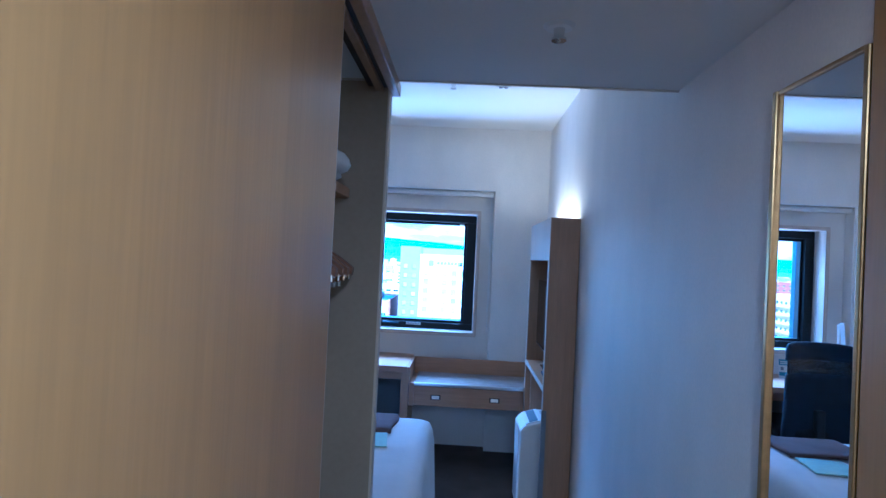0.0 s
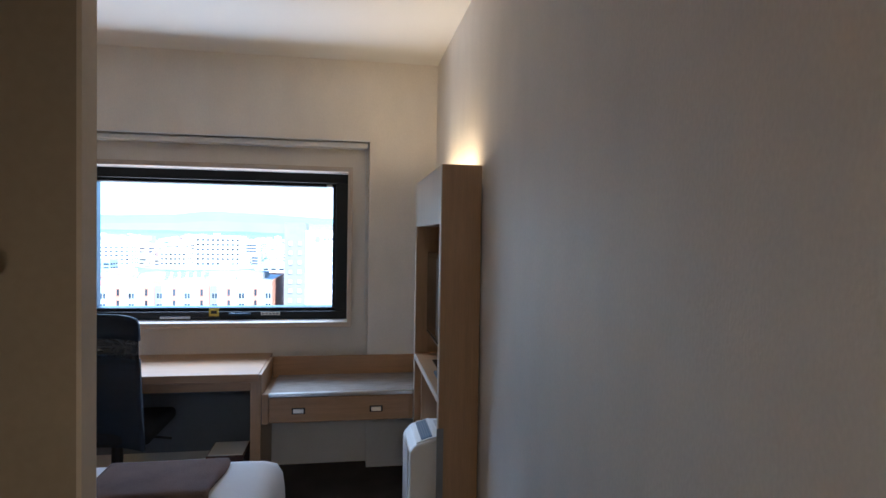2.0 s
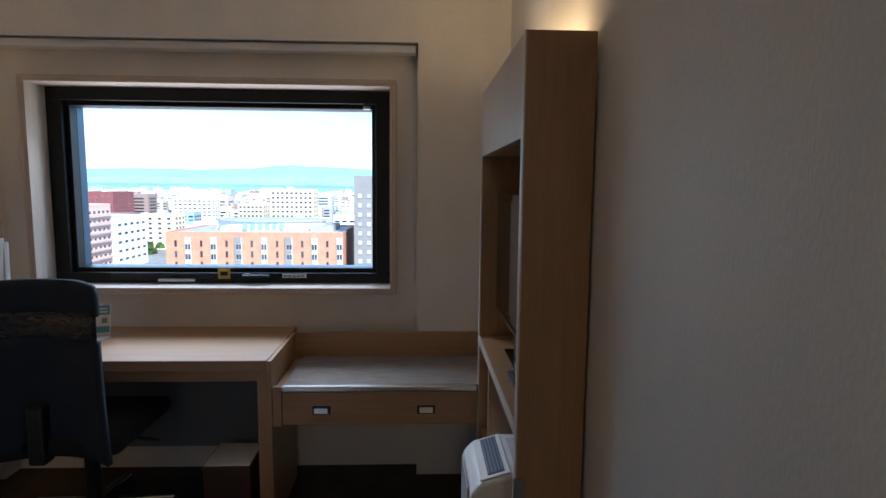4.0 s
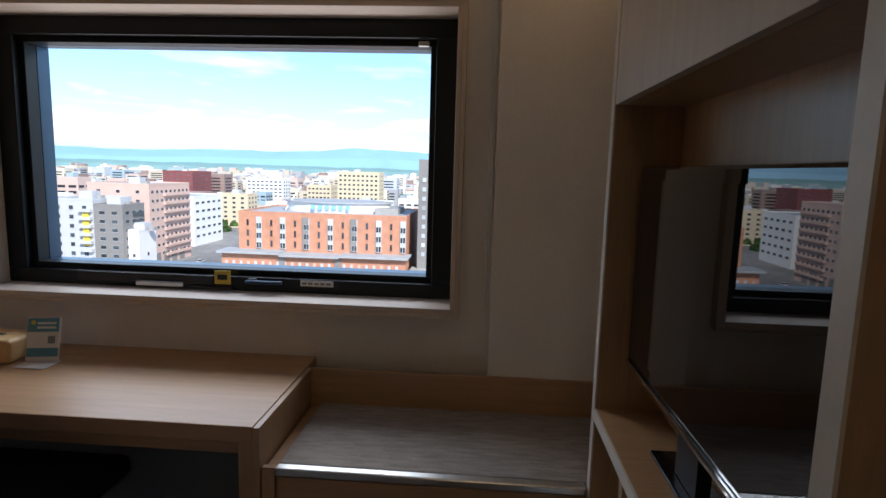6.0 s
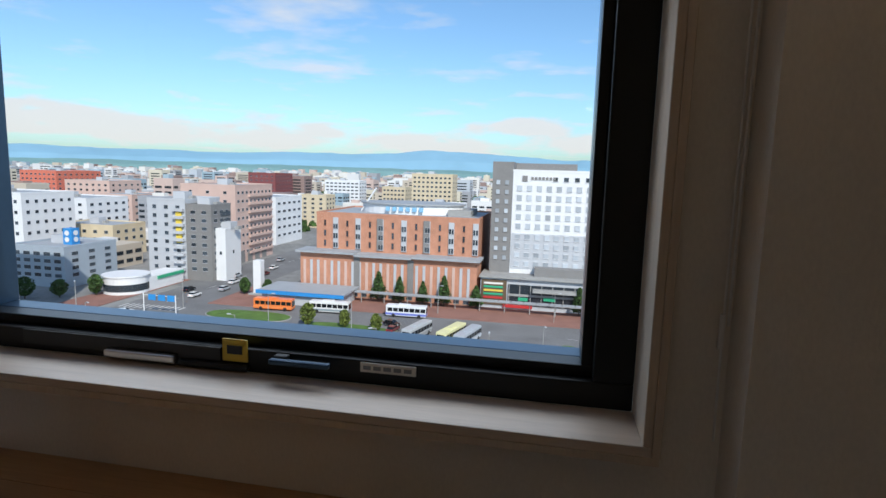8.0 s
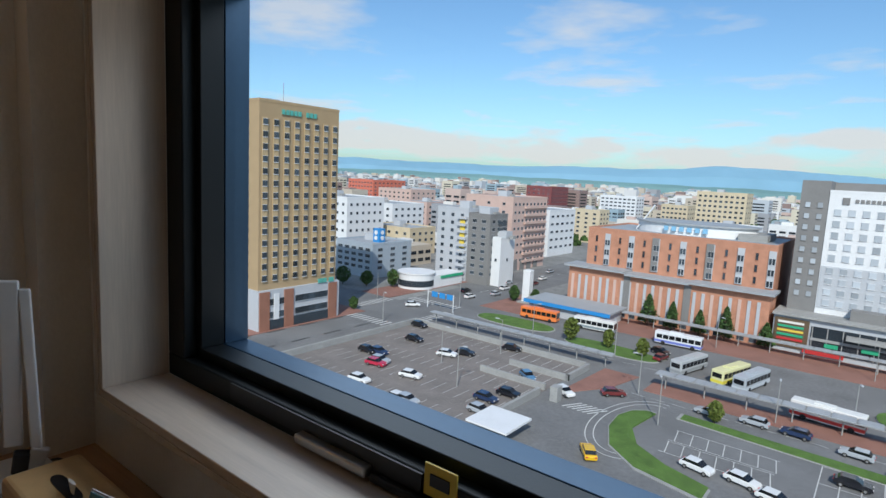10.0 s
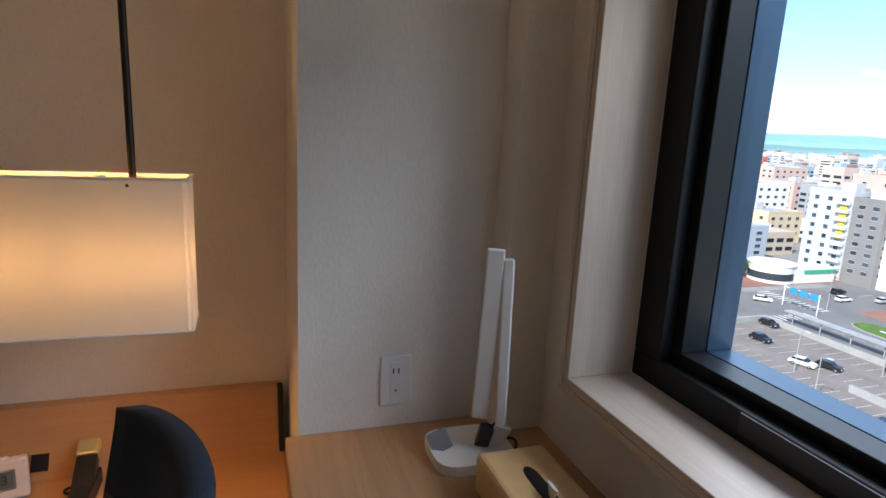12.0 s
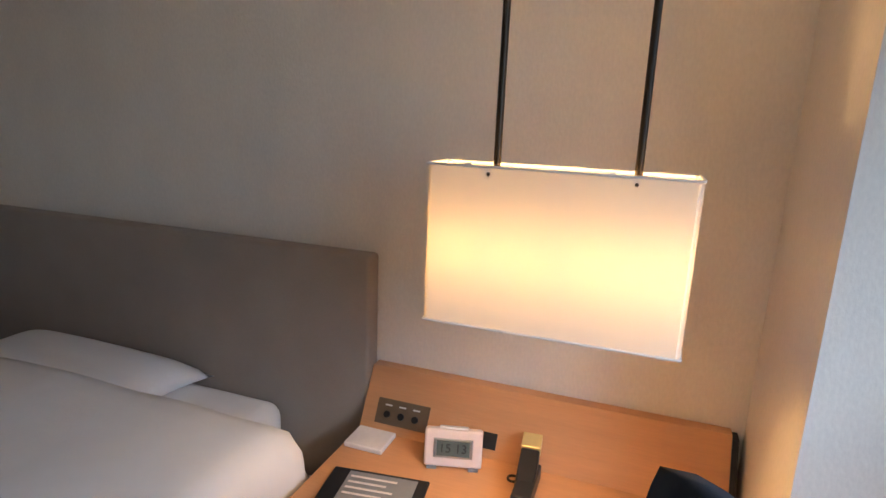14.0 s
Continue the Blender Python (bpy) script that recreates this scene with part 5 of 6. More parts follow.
# smaller neighbours, each with its own windows
NEIGH = (
    ("office_building", -160, 138.2, -141, 158.4, -24.2, BLUEW, "low blue-grey office block with a clock turret", 5, 3, 4, 2.2, 1.1),
    ("apartment_building", -131, 160.9, -117.2, 180, -10.4, LGREY, "narrow grey block with an outside stair and a yellow sign", 3, 3, 8, 1.3, 1.2),
    ("office_building", -117, 160.9, -108, 172, -11.8, DGREY, "dark grey tower block with broad window bays", 2, 3, 8, 1.6, 1.1),
    ("apartment_building", -108, 163, -104.5, 172, -19.5, WHT, "slim white windowless annex beside the dark tower", 1, 1, 1, 0.8, 1.0),
    ("apartment_building", -142, 193, -119, 221, -6.6, PINKW, "pink rendered block with rows of balconies", 3, 9, 8, 1.3, 1.0),
    ("office_building", -170, 247, -131, 275, -13.6, WHT, "white stepped office building", 7, 5, 5, 2.6, 1.0),
    ("office_building", -215, 162, -181, 184, -10.6, WHT, "broad white block with small windows", 9, 6, 6, 1.2, 1.1),
    ("apartment_building", -196, 190, -170, 208, -23.8, CREAM, "low cream rendered apartment block", 5, 4, 3, 1.6, 1.2),
    ("apartment_building", -470, 424, -432, 474, -8.6, REDB, "far coral-red rendered apartment slab", 8, 8, 6, 2.2, 1.4),
    ("office_building", -292, 500, -264, 536, -5.8, MAROON, "maroon tiled office tower", 5, 6, 7, 2.2, 1.2),
    ("office_building", -112, 429, -80, 450, -1.8, CREAM, "tall beige hotel slab with even windows", 9, 3, 9, 1.8, 1.4),
    ("apartment_building", -152, 480, -131, 512, -14.2, CREAM, "pale yellow rendered apartment block", 6, 5, 5, 2.0, 1.4),
    ("apartment_building", -216, 505, -182, 525, -10.4, WHT, "white apartment slab with balconies", 8, 3, 7, 2.6, 1.2),
    ("apartment_building", -262, 282, -238, 312, -17.5, PINKW, "pinkish low apartment block", 5, 5, 4, 1.8, 1.3),
    ("apartment_building", -158, 330, -141, 345, -16.0, CREAM, "narrow yellow-cream rendered building", 3, 3, 6, 1.8, 1.2),
    ("office_building", -75, 300, -52, 325, -17.0, WHT, "plain pale block behind the hospital", 3, 3, 4, 1.4, 1.2),
    ("apartment_building", -240, 215, -205, 240, -15.5, WHT, "white apartment block with plain windows", 6, 5, 5, 1.8, 1.2),
    ("apartment_building", -330, 330, -295, 360, -12.0, PINKW, "pale pink apartment slab", 7, 5, 6, 1.8, 1.3),
    ("apartment_building", 42, 420, 58, 450, -4, CREAM, "cream tower block beside the railway", 4, 4, 9, 1.6, 1.2),
    ("apartment_building", 66, 430, 84, 470, -5, WHT, "white tower block beside the railway", 4, 4, 9, 1.6, 1.2),
    ("apartment_building", 95, 470, 112, 500, -7, LGREY, "grey tower block beyond the railway", 4, 4, 8, 1.6, 1.2),
)
KEEP = []
for nm, x0, y0, x1, y1, top, wall, lab, nx, ny, nz, w, hh in NEIGH:
    b = block(nm, x0, y0, x1, y1, top, wall, lab, "building")
    KEEP.append((x0 - 6, y0 - 6, x1 + 6, y1 + 10))
    gl = WINP
    windows(b, "-y", y0 - 0.02, x0 + 0.6, x1 - 0.6, nx, G + 2.5, top - 0.8, nz, w, hh, gl, LGREY)
    windows(b, "+x", x1 + 0.02, y0 + 0.6, y1 - 0.6, ny, G + 2.5, top - 0.8, nz, w, hh, gl, LGREY)
    if lab.startswith("pink rendered"):
        for j in range(8):
            z = G + 3 + (top - G - 4) * j / 8
            part("balcony", box(x1, y0 + 9, z, x1 + 0.9, y1 - 1, z + 0.9), wall, b)
        for k in range(4):
            part("arch", on(Matrix.Translation((x1 + 0.2, y0 + 4 + 5.5 * k, G)), prism([(-1.7, 0), (1.7, 0)] + [(1.7 * math.cos(a), 3 + 1.7 * math.sin(a)) for a in [i * math.pi / 8 for i in range(9)]], "x", -0.1, 0.1)), DGREY, b)
    if lab.startswith("dark grey"):
        for j in range(8):
            z = G + 4 + (top - G - 5) * j / 8
            part("window_band", box(x1 - 0.1, y0 + 5, z, x1 + 0.3, y1 - 0.8, z + 1.3), WINP, b)
    if lab.startswith("narrow grey"):
        part("yellow_sign", box(x1 - 3.2, y0 - 0.5, -24, x1 - 1.2, y0 - 0.1, -14), SIGNY, b, "tall yellow sign")
        for j in range(9):
            part("stair_flight", box(x1 - 4, y0 - 1.2, G + 3 + 2.4 * j, x1 - 0.2, y0, G + 3.9 + 2.4 * j), LGREY, b)
    if lab.startswith("low blue"):
        part("clock_turret", box(x1 - 7, y0 + 7, top, x1 - 4, y0 + 10, top + 5), SIGNB, b, "blue sign turret")
        for k in range(2):
            part("clock_face", rod((x1 - 3.9, y0 + 8.5, top + 1.6 + 2 * k), (x1 - 3.8, y0 + 8.5, top + 1.6 + 2 * k), 0.8), WHT, b)
            part("clock_face", rod((x1 - 5.5, y0 + 6.9, top + 1.6 + 2 * k), (x1 - 5.5, y0 + 6.8, top + 1.6 + 2 * k), 0.8), WHT, b)

# corner shop with a round front
b = thing("corner_shop", (-122, 140, G), "low white corner shop with a rounded front and a green stripe", "shop")
part("wall", prism(oval(-122, 140, 6, 6), "z", G, G + 5), WHT, b)
part("wing", box(-123, 140, G, -116.5, 158, G + 4.2), WHT, b)
part("fascia", box(-116.5, 146, G + 3.0, -116.2, 158, G + 3.9), SIGNG, b, "green fascia stripe")
part("glazing", prism(oval(-122, 140, 6.06, 6.06), "z", G + 1, G + 3), WINP, b)
part("roof", prism(oval(-122, 140, 6.3, 6.3), "z", G + 5, G + 5.4), WHT, b)
# low hall beside the hospital
b = thing("bus_office", (-66, 146, G), "low flat-roofed bus office with a blue fascia", "pavilion")
part("wall", box(-79, 139.5, G, -56, 150, G + 3.4), LGREY, b)
part("roof", box(-80, 138.5, G + 3.4, -55, 151, G + 3.9), ROOFG, b)
part("fascia", box(-80.2, 138.3, G + 2.9, -54.8, 138.6, G + 3.9), SIGNB, b, "blue fascia")
b = thing("monument", (-85, 149, G), "tall white square monument pillar", "monument")
part("shaft", box(-86.2, 147.5, G, -83.8, 149.9, -25.8, bev=0.15), WHT, b)
part("base", box(-87.2, 146.5, G, -82.8, 150.9, G + 0.6), CONC, b)


def canopy(x0, y0, x1, y1, z, label):
    c = thing("shelter_roof", ((x0 + x1) / 2, (y0 + y1) / 2, G), label, "shelter", "covered walkways of the square")
    lx, ly = x1 - x0, y1 - y0
    n = max(2, int(max(lx, ly) / (1.9 if ly > lx else 3.2)))
    part("beam", box(x0, y0, z - 0.25, x1, y1, z - 0.08), DGREY if ly > lx else CONC, c)
    for i in range(n):
        if lx > ly:
            a = (x0 + lx * i / n + 0.12, y0 - 0.1, x0 + lx * (i + 1) / n - 0.12, y1 + 0.1)
        else:
            a = (x0 - 0.1, y0 + ly * i / n + 0.3, x1 + 0.1, y0 + ly * (i + 1) / n - 0.3)
        part("roof_panel", box(a[0], a[1], z - 0.08, a[2], a[3], z + 0.08), ROOFG, c)
        if i % 2 == 0:
            part("post", rod(((a[0] + a[2]) / 2, (a[1] + a[3]) / 2, G), ((a[0] + a[2]) / 2, (a[1] + a[3]) / 2, z - 0.2), 0.12, n=8), CONC, c)


canopy(-32, 104.2, 12, 106.6, G + 3.0, "long grey panelled bus shelter roof on posts")
canopy(-55, 147.0, 12, 149.2, G + 3.2, "long grey panelled walkway roof before the buildings")
canopy(14.2, 83, 18.0, 153, G + 3.4, "wide slatted walkway roof crossing the square")
canopy(-90, 108.5, -42, 110.4, G + 2.8, "grey walkway roof beside the car park")
b = thing("parking_wall", (-45.5, 80, G), "grey concrete parapet around the car park and its ramp", "parapet")
for a in ((-92, 105, -46, 105.5), (-92, 40, -91.4, 105), (-46.3, 68, -45.7, 86), (-58, 95.4, -45, 95.9), (-45.6, 95.4, -45, 105), (-60, 88.0, -46, 88.5)):
    part("wall", box(a[0], a[1], G, a[2], a[3], G + 1.3), CONC, b)
part("ramp_roof", box(-46, 64, G + 2.2, -39, 71, G + 2.5), WHT, b, "white slatted ramp roof")
part("gate_house", box(-43.2, 84.6, G, -41.8, 86.4, G + 2.6), CONC, b)
# station hall and railway
b = thing("station_hall", (44, 110, G), "long grey station hall beside the square", "station")
part("wall", box(31, 30, G, 60, 158, -25.5), DGREY, b)
part("roof", box(29.5, 30, -25.5, 61, 159, -24.4), ROOFG, b)
windows(b, "-x", 30.9, 60, 156, 24, -34, -28, 2, 2.6, 1.6, WINP, CONC)
for k in range(6):
    t = thing("railway_track", (32 + 6 * k, 300, G + 6), "raised railway track on a grey concrete bed", "railway", "raised railway")
    part("bed", box(29.5 + 6 * k, 160, G, 35.5 + 6 * k, 640, G + 6), CONC, t)
    for dx in (1.4, 4.2):
        part("rail", box(29.5 + 6 * k + dx, 160, G + 6, 29.5 + 6 * k + dx + 0.5, 640, G + 6.25), BRONZE, t, "rusty rail")
    for i in range(5):
        part("catenary_mast", rod((35.2 + 6 * k, 190 + 60 * i, G + 6), (35.2 + 6 * k, 190 + 60 * i, G + 13), 0.14, n=6), CONC, t)

# ---- vehicles ----
GLASSC = mat("car_glass", (0.012, 0.014, 0.017), 0.08, var=0.05)
CAR = {}


def car(paint_name, colour, label):
    c = thing("parked_car", (0, 0, 0), label, "car", "cars on the square")
    paint = MATS.get(paint_name) or mat(paint_name, colour, 0.25, var=0.03, coat=0.5)
    prof = [(-2.1, 0.35), (-2.15, 0.75), (-1.95, 0.95), (-1.2, 1.0), (1.15, 1.0), (1.95, 0.86), (2.12, 0.62), (2.1, 0.32)]
    bm = prism(prof, "y", -0.84, 0.84)
    bmesh.ops.bevel(bm, geom=[e for e in bm.edges if abs(e.verts[0].co.y - e.verts[1].co.y) < 0.01], offset=0.08, segments=2, affect="EDGES")
    part("body", bm, paint, c)
    part("cabin_glass", prism([(-1.75, 0.98), (-1.45, 1.42), (0.35, 1.42), (1.05, 0.98)], "y", -0.74, 0.74), GLASSC, c, "dark windows")
    part("cabin_roof", prism([(-1.42, 1.40), (-1.3, 1.47), (0.2, 1.47), (0.34, 1.40)], "y", -0.72, 0.72), paint, c)
    for x in (-1.3, 1.3):
        for y in (-0.86, 0.68):
            w = part("wheel", rod((x, y, 0.32), (x, y + 0.18, 0.32), 0.32, n=14), TYRE, c)
            part("rim", rod((x, y - 0.01, 0.32), (x, y + 0.19, 0.32), 0.18, n=10), SILVER, w)
    for y in (-0.6, 0.6):
        part("headlight", box(2.0, y - 0.15, 0.62, 2.13, y + 0.15, 0.76), CLEAR, c)
        part("tail_light", box(-2.17, y - 0.15, 0.68, -2.1, y + 0.15, 0.84), SIGNR, c)
    return c


PAINTS = {"w": ("car_white", (0.78, 0.78, 0.77), "white parked car on the asphalt"), "k": ("car_black", (0.012, 0.013, 0.018), "black parked car on the asphalt"), "n": ("car_navy", (0.02, 0.04, 0.10), "dark blue parked car on the asphalt"), "r": ("car_red", (0.50, 0.03, 0.07), "red parked car on the asphalt"), "y": ("car_yellow", (0.75, 0.45, 0.02), "yellow taxi driving off the square"), "s": ("car_silver", (0.42, 0.45, 0.48), "silver parked car on the asphalt"), "m": ("car_maroon", (0.16, 0.03, 0.03), "maroon car on the access road"), "b": ("car_blue", (0.10, 0.22, 0.36), "light blue parked car on the ramp")}
SPOTS = ((-81.5, 93.2, "k", 5), (-82.8, 80, "k", 0), (-80.5, 81, "n", 0), (-69.9, 90.2, "w", 20), (-67.6, 93.5, "k", 20), (-62.5, 103.9, "k", 15), (-75.9, 75.6, "r", 10), (-76.6, 77.4, "s", 10), (-66.8, 75.5, "w", 15), (-71.8, 67.4, "w", 5), (-61, 66, "w", 0), (-59.5, 66.5, "s", 0), (-51.2, 91, "b", -35), (-49.1, 81, "k", 5), (-50.8, 76.5, "n", 0), (-48.7, 71.6, "s", -5), (-42.6, 88.9, "w", -25), (-36, 94.8, "m", 40), (-29.9, 70.8, "y", 125), (-21, 98.1, "s", 172), (-14.4, 99.4, "s", 175), (-8.7, 99.4, "n", 175), (-17.4, 77.2, "w", -12), (-12, 77.5, "w", -12), (-0.9, 87, "k", 0), (-88.5, 103, "k", 0), (-38.1, 127, "k", -20), (-36.5, 122.5, "m", 80), (8, 83.6, "w", 130), (12, 87.6, "w", 95), (-8, 75.5, "w", -12), (-3.6, 75, "w", -12), (1, 74, "w", -12), (-1, 97.5, "s", 175), (-100, 140, "w", 90), (-97, 150, "s", 90), (-106, 146, "k", 90), (-100, 160, "w", 90), (-105, 170, "s", 90), (-98, 176, "m", 90), (-101, 188, "w", 90), (-107, 205, "s", 90), (-99, 215, "w", 90), (-104, 118, "w", 45), (-97, 222, "k", 90), (-88, 156, "w", 60), (20, 190, "s", 90), (21, 215, "w", 90), (21, 240, "k", 90))
for x, y, k, deg in SPOTS:
    m = pose(x, y, G + 0.13, 0, 0, deg)
    if k in CAR:
        copy_thing(CAR[k], m)
    else:
        CAR[k] = car(*PAINTS[k])
        CAR[k].matrix_basis = m


def bus(x, y, deg, colour, stripe, label, n):
    c = thing("bus", (0, 0, 0), label, "bus", "buses on the square")
    paint = mat("bus_paint_" + n, colour, 0.3, var=0.03)
    band = mat("bus_band_" + n, stripe, 0.3, var=0.03)
    L = 5.2
    part("body", box(-L, -1.2, 0.35, L, 1.2, 3.05, bev=0.15), paint, c)
    part("stripe", box(-L - 0.01, -1.215, 0.6, L + 0.01, 1.215, 1.15), band, c, "coloured side band")
    for i in range(7):
        part("side_window", box(-L + 0.5 + 1.42 * i, -1.22, 1.5, -L + 1.75 + 1.42 * i, 1.22, 2.45), GLASSC, c)
    part("windscreen", box(L - 0.05, -1.05, 1.2, L + 0.03, 1.05, 2.6), GLASSC, c)
    part("rear_window", box(-L - 0.03, -0.9, 1.6, -L + 0.05, 0.9, 2.5), GLASSC, c)
    part("roof_unit", box(-2, -0.7, 3.05, 1, 0.7, 3.3, bev=0.05), paint, c)
    for wx in (-3.2, 3.4):
        for wy in (-1.22, 0.97):
            part("wheel", rod((wx, wy, 0.48), (wx, wy + 0.25, 0.48), 0.48, n=14), TYRE, c)
    c.matrix_basis = pose(x, y, G + 0.13, 0, 0, deg)


bus(-72, 133.2, 4, (0.80, 0.20, 0.05), (0.80, 0.24, 0.07), "orange coach waiting on the square", "orange")
bus(-57, 134.6, 4, (0.72, 0.72, 0.70), (0.25, 0.30, 0.32), "white coach waiting on the square", "white")
bus(-37, 136.4, 3, (0.72, 0.74, 0.76), (0.16, 0.20, 0.55), "white city bus with a blue and violet band", "violet")
bus(-30.0, 119.5, 76, (0.45, 0.47, 0.48), (0.30, 0.32, 0.33), "grey city bus parked in its bay", "grey")
bus(-22.2, 119.5, 74, (0.74, 0.72, 0.40), (0.78, 0.68, 0.08), "cream and yellow city bus parked in its bay", "yellow")
bus(-18.4, 118.5, 76, (0.42, 0.46, 0.50), (0.55, 0.60, 0.64), "silver city bus parked in its bay", "silver")
bus(-5.5, 108.8, -6, (0.74, 0.74, 0.72), (0.60, 0.05, 0.05), "white and red city bus at the platform", "red")

# ---- trees ----


def tree(x, y, tall, wide, leaf, cone, seed, label):
    rnd = random.Random(seed)
    t = thing("tree", (x, y, G), label, "tree")
    bm = bmesh.new()
    cyl(bm, (x, y, G), (x, y, G + tall * 0.75), 0.16, 0.05, 8)
    for i in range(7):
        a, z = rnd.random() * 6.28, G + tall * (0.3 + 0.07 * i)
        cyl(bm, (x, y, z), (x + math.cos(a) * wide * 0.4, y + math.sin(a) * wide * 0.4, z + tall * 0.14), 0.05, 0.02, 6)
    part("trunk", bm, BARK, t)
    vs, fs = [], []
    for i in range(900):
        u = rnd.random()
        z = 0.16 + 0.84 * u
        r = wide * 0.5 * ((1 - u) ** 0.8 + 0.06 if cone else math.sqrt(max(0.03, 1 - (2 * u - 1) ** 2)))
        a = rnd.random() * 6.28
        r *= (0.45 + 0.55 * math.sqrt(rnd.random())) * (0.8 + 0.35 * noise.noise(Vector((math.cos(a) * 2, math.sin(a) * 2, u * 6 + seed))))
        c = Vector((x + r * math.cos(a), y + r * math.sin(a), G + tall * z))
        s = 0.22 + 0.2 * rnd.random()
        d1 = Vector((rnd.gauss(0, 1), rnd.gauss(0, 1), rnd.gauss(0, 1))).normalized() * s
        d2 = d1.cross(Vector((rnd.gauss(0, 1), rnd.gauss(0, 1), rnd.gauss(0, 1)))).normalized() * s * 0.7
        k = len(vs)
        vs += [c - d1, c + d2, c + d1, c - d2]
        fs.append((k, k + 1, k + 2, k + 3))
    me = bpy.data.meshes.new("crown")
    me.from_pydata([v - Vector((x, y, G)) for v in vs], [], fs)
    me.materials.append(leaf)
    ob = new("crown", me)
    ob.parent = t
    return t


for i, (x, y, ht, wd) in enumerate(((-49.3, 151.2, 8.5, 6.0), (-42.9, 150.6, 7.6, 4.6), (-36.3, 151.2, 6.6, 4.0), (-30.2, 150.8, 8.6, 5.2), (-21.4, 151.6, 6.2, 4.6), (6.4, 151.5, 7.6, 5.0))):
    tree(x, y, ht, wd, LEAF, True, i + 1, "dark green conical street tree on the sidewalk")
for i, (x, y, ht, wd) in enumerate(((-88.5, 147, 5, 3.6), (-81, 146.5, 5, 3.4), (-96, 215, 5, 5), (-126, 133, 6, 4.5), (-140, 124, 6, 6), (-133, 128, 5, 5), (-112, 103, 3.5, 2.6))):
    tree(x, y, ht, wd, LEAF, False, i + 20, "round green street tree beside the road")
for i, (x, y, ht, wd) in enumerate(((-57, 121, 5.6, 4.2), (-48.2, 122, 4.4, 2.8), (-40.3, 121.5, 4.2, 3.0), (-19.5, 95.6, 3.6, 2.6), (5.2, 91.8, 3.8, 2.6))):
    tree(x, y, ht, wd, LEAFY, False, i + 40, "small light green tree on a lawn island")
pole0 = None
for x, y in ((-66, 119), (-45, 118), (-33, 99), (-26, 88), (6, 99.8), (-2, 110), (-12, 103), (-98, 100), (-118, 118), (-95, 128), (-30, 142), (0, 142), (-63, 100), (-68, 86), (-58, 78)):
    if pole0 is None:
        pole0 = thing("street_lamp", (0, 0, 0), "slim grey street lamp on a tall pole", "street lamp", "street lamps of the square")
        part("pole", rod((0, 0, 0), (0, 0, 7.5), 0.10, 0.06, 8), CONC, pole0)
        part("arm", rod((0, 0, 7.4), (1.2, 0, 7.6), 0.05, n=6), CONC, pole0)
        part("lamp_head", box(0.8, -0.15, 7.55, 1.6, 0.15, 7.7), LGREY, pole0)
        pole0.matrix_basis = pose(x, y, G + 0.1, 0, 0, 30)
    else:
        copy_thing(pole0, pose(x, y, G + 0.1, 0, 0, (x * 37) % 360))
b = thing("road_sign_gantry", (-97, 112, G), "white posts carrying blue direction signs over the road", "road sign")
for x in (-101, -92):
    part("post", rod((x, 121, G), (x, 121, G + 5), 0.12, n=8), WHT, b)
part("crossbar", rod((-101, 121, G + 4.6), (-92, 121, G + 4.6), 0.08, n=8), WHT, b)
for x in (-99.5, -96.8, -94.2):
    part("sign", box(x, 120.8, G + 3.4, x + 2, 120.95, G + 4.9), SIGNB, b, "blue direction sign")

# ---- far town, hills ----


def far_material():
    m = mat("far_walls", (0.5, 0.5, 0.5), 0.85, var=0.05, scale=0.1, bscale=1)
    n, l = m.node_tree.nodes, m.node_tree.links
    gi = n.new("ShaderNodeNewGeometry")
    rp = n.new("ShaderNodeValToRGB")
    rp.color_ramp.interpolation = "CONSTANT"
    cols = ((0.62, 0.62, 0.62), (0.50, 0.44, 0.36), (0.70, 0.70, 0.69), (0.55, 0.42, 0.37), (0.33, 0.34, 0.36), (0.60, 0.55, 0.44), (0.46, 0.50, 0.54), (0.28, 0.20, 0.18), (0.68, 0.66, 0.62), (0.30, 0.40, 0.46))
    for i, c in enumerate(cols):
        e = rp.color_ramp.elements[i] if i < 2 else rp.color_ramp.elements.new(i / len(cols))
        e.position, e.color = i / len(cols), (*c, 1)
    l.new(gi.outputs["Random Per Island"], rp.inputs[0])
    l.new(rp.outputs[0], n["Principled BSDF"].inputs["Base Color"])
    return m


def boxes_mesh(name, boxes, material, label, category):
    vs, fs = [], []
    for x0, y0, z0, x1, y1, z1 in boxes:
        k = len(vs)
        vs += [(x0, y0, z0), (x1, y0, z0), (x1, y1, z0), (x0, y1, z0), (x0, y0, z1), (x1, y0, z1), (x1, y1, z1), (x0, y1, z1)]
        fs += [(k, k + 1, k + 5, k + 4), (k + 1, k + 2, k + 6, k + 5), (k + 2, k + 3, k + 7, k + 6), (k + 3, k, k + 4, k + 7), (k + 4, k + 5, k + 6, k + 7)]
    me = bpy.data.meshes.new(name)
    me.from_pydata(vs, [], fs)
    me.materials.append(material)
    return tagged(new(name, me), label, category, kind="stuff")


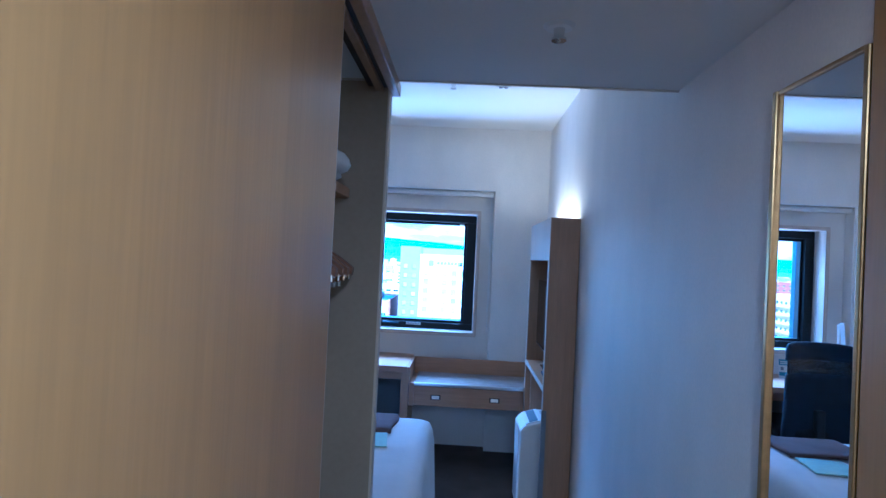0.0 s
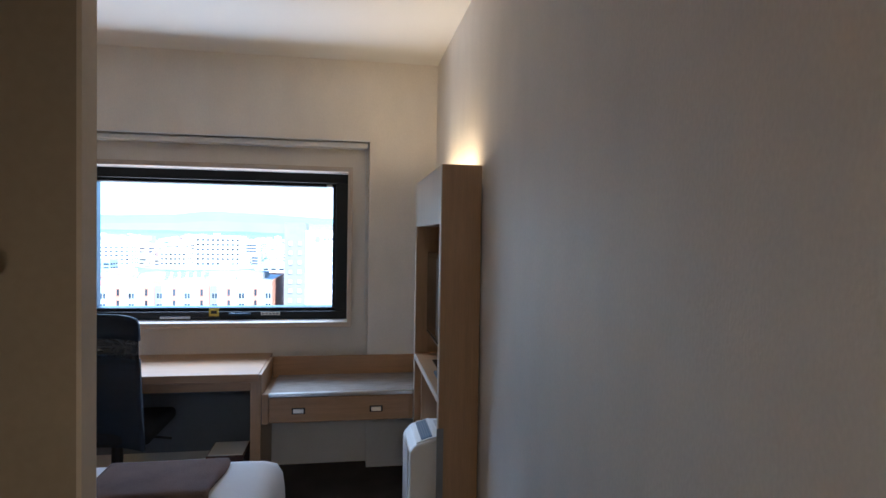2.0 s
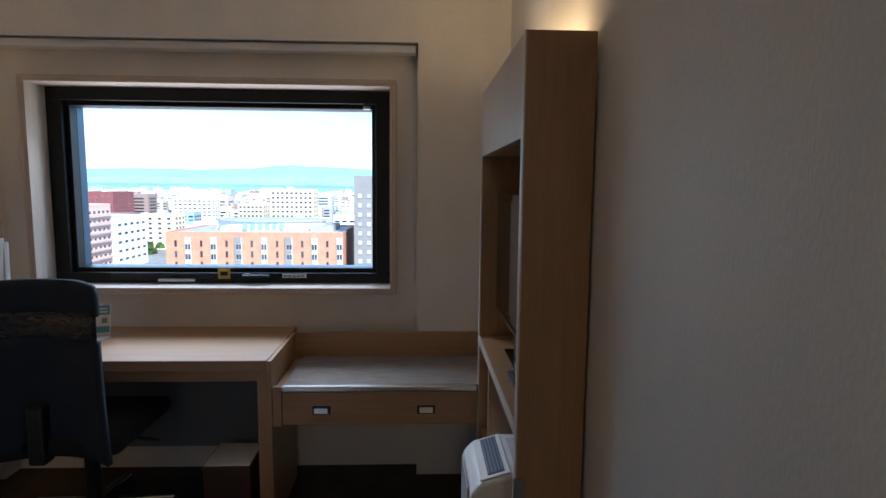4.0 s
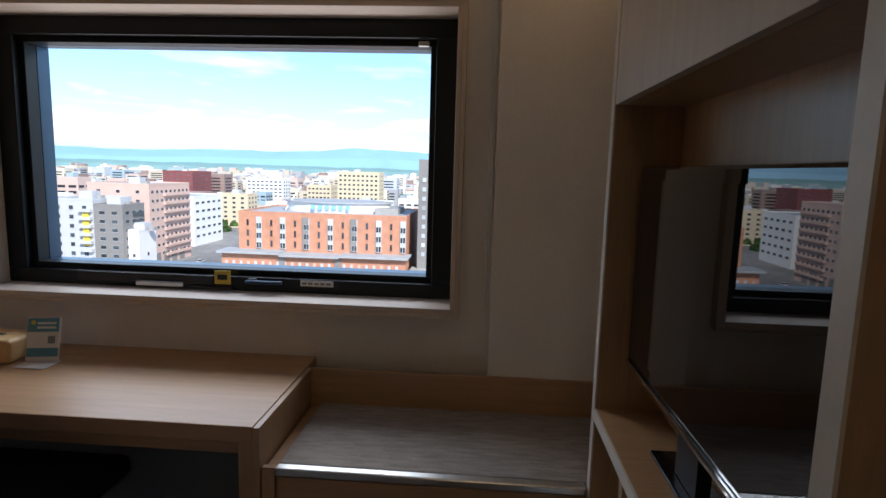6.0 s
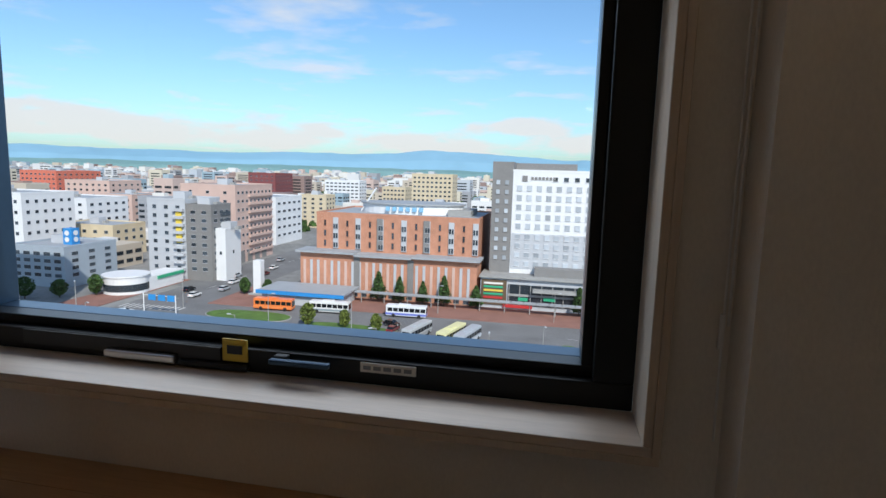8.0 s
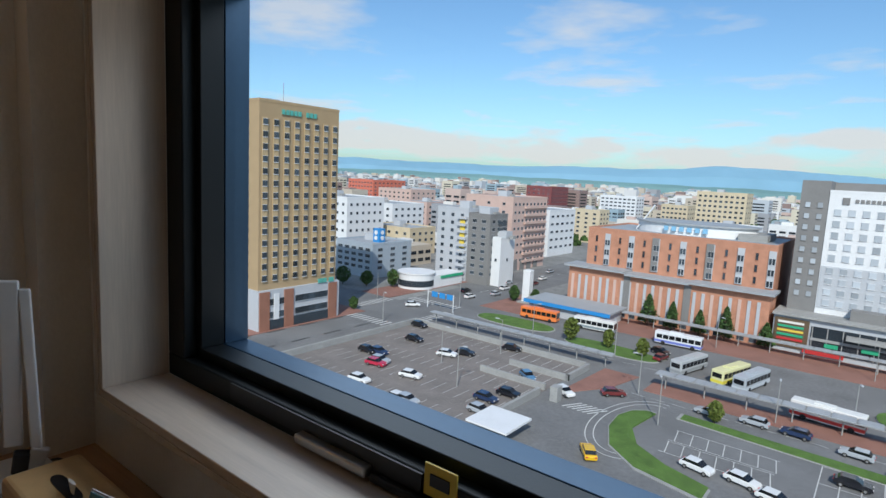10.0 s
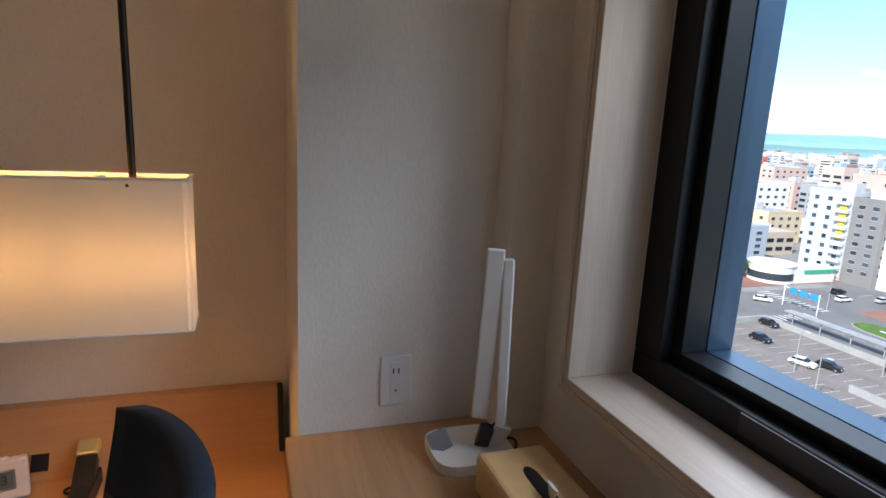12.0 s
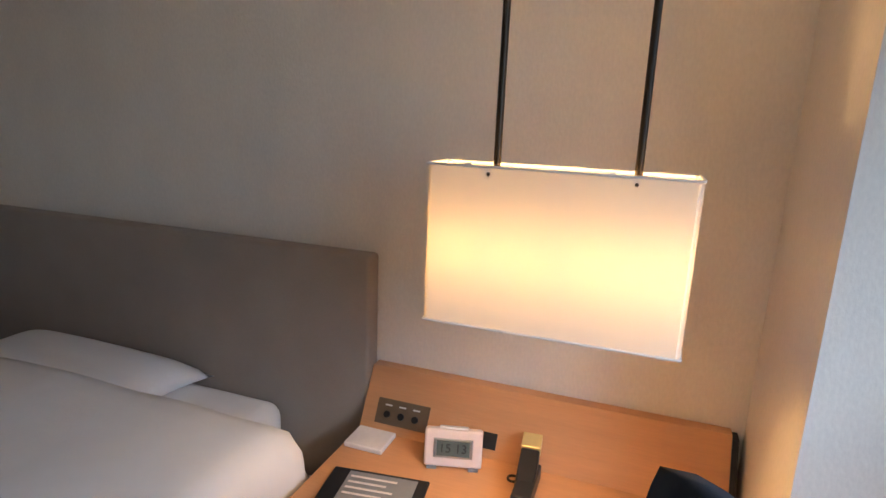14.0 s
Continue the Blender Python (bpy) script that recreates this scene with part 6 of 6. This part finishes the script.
rnd = random.Random(11)
walls, bands, far_trees, low = [], [], [], []
KEEP += [(-118, 100, -90, 540), (-140, 60, 62, 192), (28, 100, 68, 650)]
y = 150.0
while y < 2600:
    step = 15 + y * 0.022
    x = -y * 1.45 - 60
    while x < y * 0.62 + 60:
        w, d = rnd.uniform(8, 22) * (1 + y / 3000), rnd.uniform(8, 18) * (1 + y / 3000)
        px, py = x + rnd.uniform(-3, 3), y + rnd.uniform(-4, 4)
        r = rnd.random()
        hgt = rnd.uniform(5, 10) if r < 0.55 else rnd.uniform(10, 18) if r < 0.88 else rnd.uniform(18, 29)
        if y < 260:
            hgt = min(hgt, 13)
        x += w + rnd.uniform(2, 10) * (1 + y / 900)
        if any(a < px + w and px < c and b0 < py + d and py < e for a, b0, c, e in KEEP):
            continue
        if rnd.random() < 0.16 + y / 9000:
            far_trees.append((px + w / 2, py, rnd.uniform(4, 8), w * 0.5))
            continue
        walls.append((px, py, G, px + w, py + d, G + hgt))
        if rnd.random() < 0.5:
            low.append((px + w * 0.3, py + d * 0.3, G + hgt, px + w * 0.6, py + d * 0.7, G + hgt + rnd.uniform(1.2, 3)))
        if y < 1000:
            for f in range(int((hgt - 1) / 3.1)):
                z = G + 1.4 + 3.1 * f
                nb = max(1, int(w / 4.5)) if y < 520 else 1
                for i in range(nb):
                    bw = w / nb
                    bands.append((px + bw * i + bw * 0.16, py - 0.12, z, px + bw * (i + 1) - bw * 0.16, py + 0.1, z + 1.35))
                if px < 0:
                    nb = max(1, int(d / 4.5)) if y < 520 else 1
                    for i in range(nb):
                        bw = d / nb
                        bands.append((px + w - 0.1, py + bw * i + bw * 0.16, z, px + w + 0.12, py + bw * (i + 1) - bw * 0.16, z + 1.35))
    y += step
FARW = far_material()
boxes_mesh("town_blocks", walls, FARW, "crowded pale, cream and grey town buildings", "town buildings")
boxes_mesh("town_roof_huts", low, FARW, "small roof huts on the town buildings", "roof huts")
boxes_mesh("town_windows", bands, WINP, "dark window rows of the town buildings", "windows")
vs, fs = [], []
for x, y, hh, r in far_trees:
    for i in range(40):
        a, u = rnd.random() * 6.28, rnd.random()
        c = Vector((x + math.cos(a) * r * rnd.random(), y + math.sin(a) * r * 0.4 * rnd.random(), G + hh * u))
        s = 1.0 + 0.8 * rnd.random()
        k = len(vs)
        vs += [c + Vector((-s, 0, -s * 0.6)), c + Vector((s, rnd.uniform(-1, 1), -s * 0.4)), c + Vector((s * 0.6, 0, s)), c + Vector((-s * 0.7, rnd.uniform(-1, 1), s * 0.8))]
        fs.append((k, k + 1, k + 2, k + 3))
me = bpy.data.meshes.new("town_trees")
me.from_pydata(vs, [], fs)
me.materials.append(LEAF)
tagged(new("town_trees", me), "dark green trees scattered among the houses", "trees", kind="stuff")

# distance haze is painted in: bluish base colours plus a faint glow
HILL = mat("hills_painted_blue_haze", (0.17, 0.30, 0.40), 1.0, var=0.06, scale=0.002, bscale=0.01, spec=0.0, emit=(0.16, 0.34, 0.46), power=0.45)
HILLN = mat("hills_painted_green_haze", (0.16, 0.27, 0.27), 1.0, var=0.1, scale=0.003, bscale=0.02, spec=0.0, emit=(0.16, 0.33, 0.38), power=0.30)


def ridge(name, dist, base, amp, seed, material, label, peak=None):
    vs, fs = [], []
    n = 360
    for i in range(n + 1):
        a = radians(-75 + 150 * i / n)
        x, y = dist * math.sin(a), dist * math.cos(a)
        hgt = base + amp * (0.5 + noise.fractal(Vector((a * 3.2, seed, 0)), 0.9, 2.1, 6) * 0.6)
        if peak:
            hgt += peak[1] * math.exp(-((math.degrees(a) - peak[0]) / peak[2]) ** 2)
        vs += [(x, y, G - 2), (x * 1.02, y * 1.02, G + max(8, hgt) * 0.6), (x * 1.06, y * 1.06, G + max(8, hgt))]
    for i in range(n):
        for j in range(2):
            k = 3 * i + j
            fs.append((k, k + 3, k + 4, k + 1))
    me = bpy.data.meshes.new(name)
    me.from_pydata(vs, [], fs)
    me.materials.append(material)
    return tagged(new(name, me), label, "hills", kind="structure")


ridge("backdrop_mountains", 4100, 100, 70, 3.7, HILL, "mountain range on the horizon, painted hazy blue", (-12, 42, 6))
ridge("backdrop_hills", 3200, 30, 30, 9.1, HILLN, "low hills before the mountains, painted hazy green")
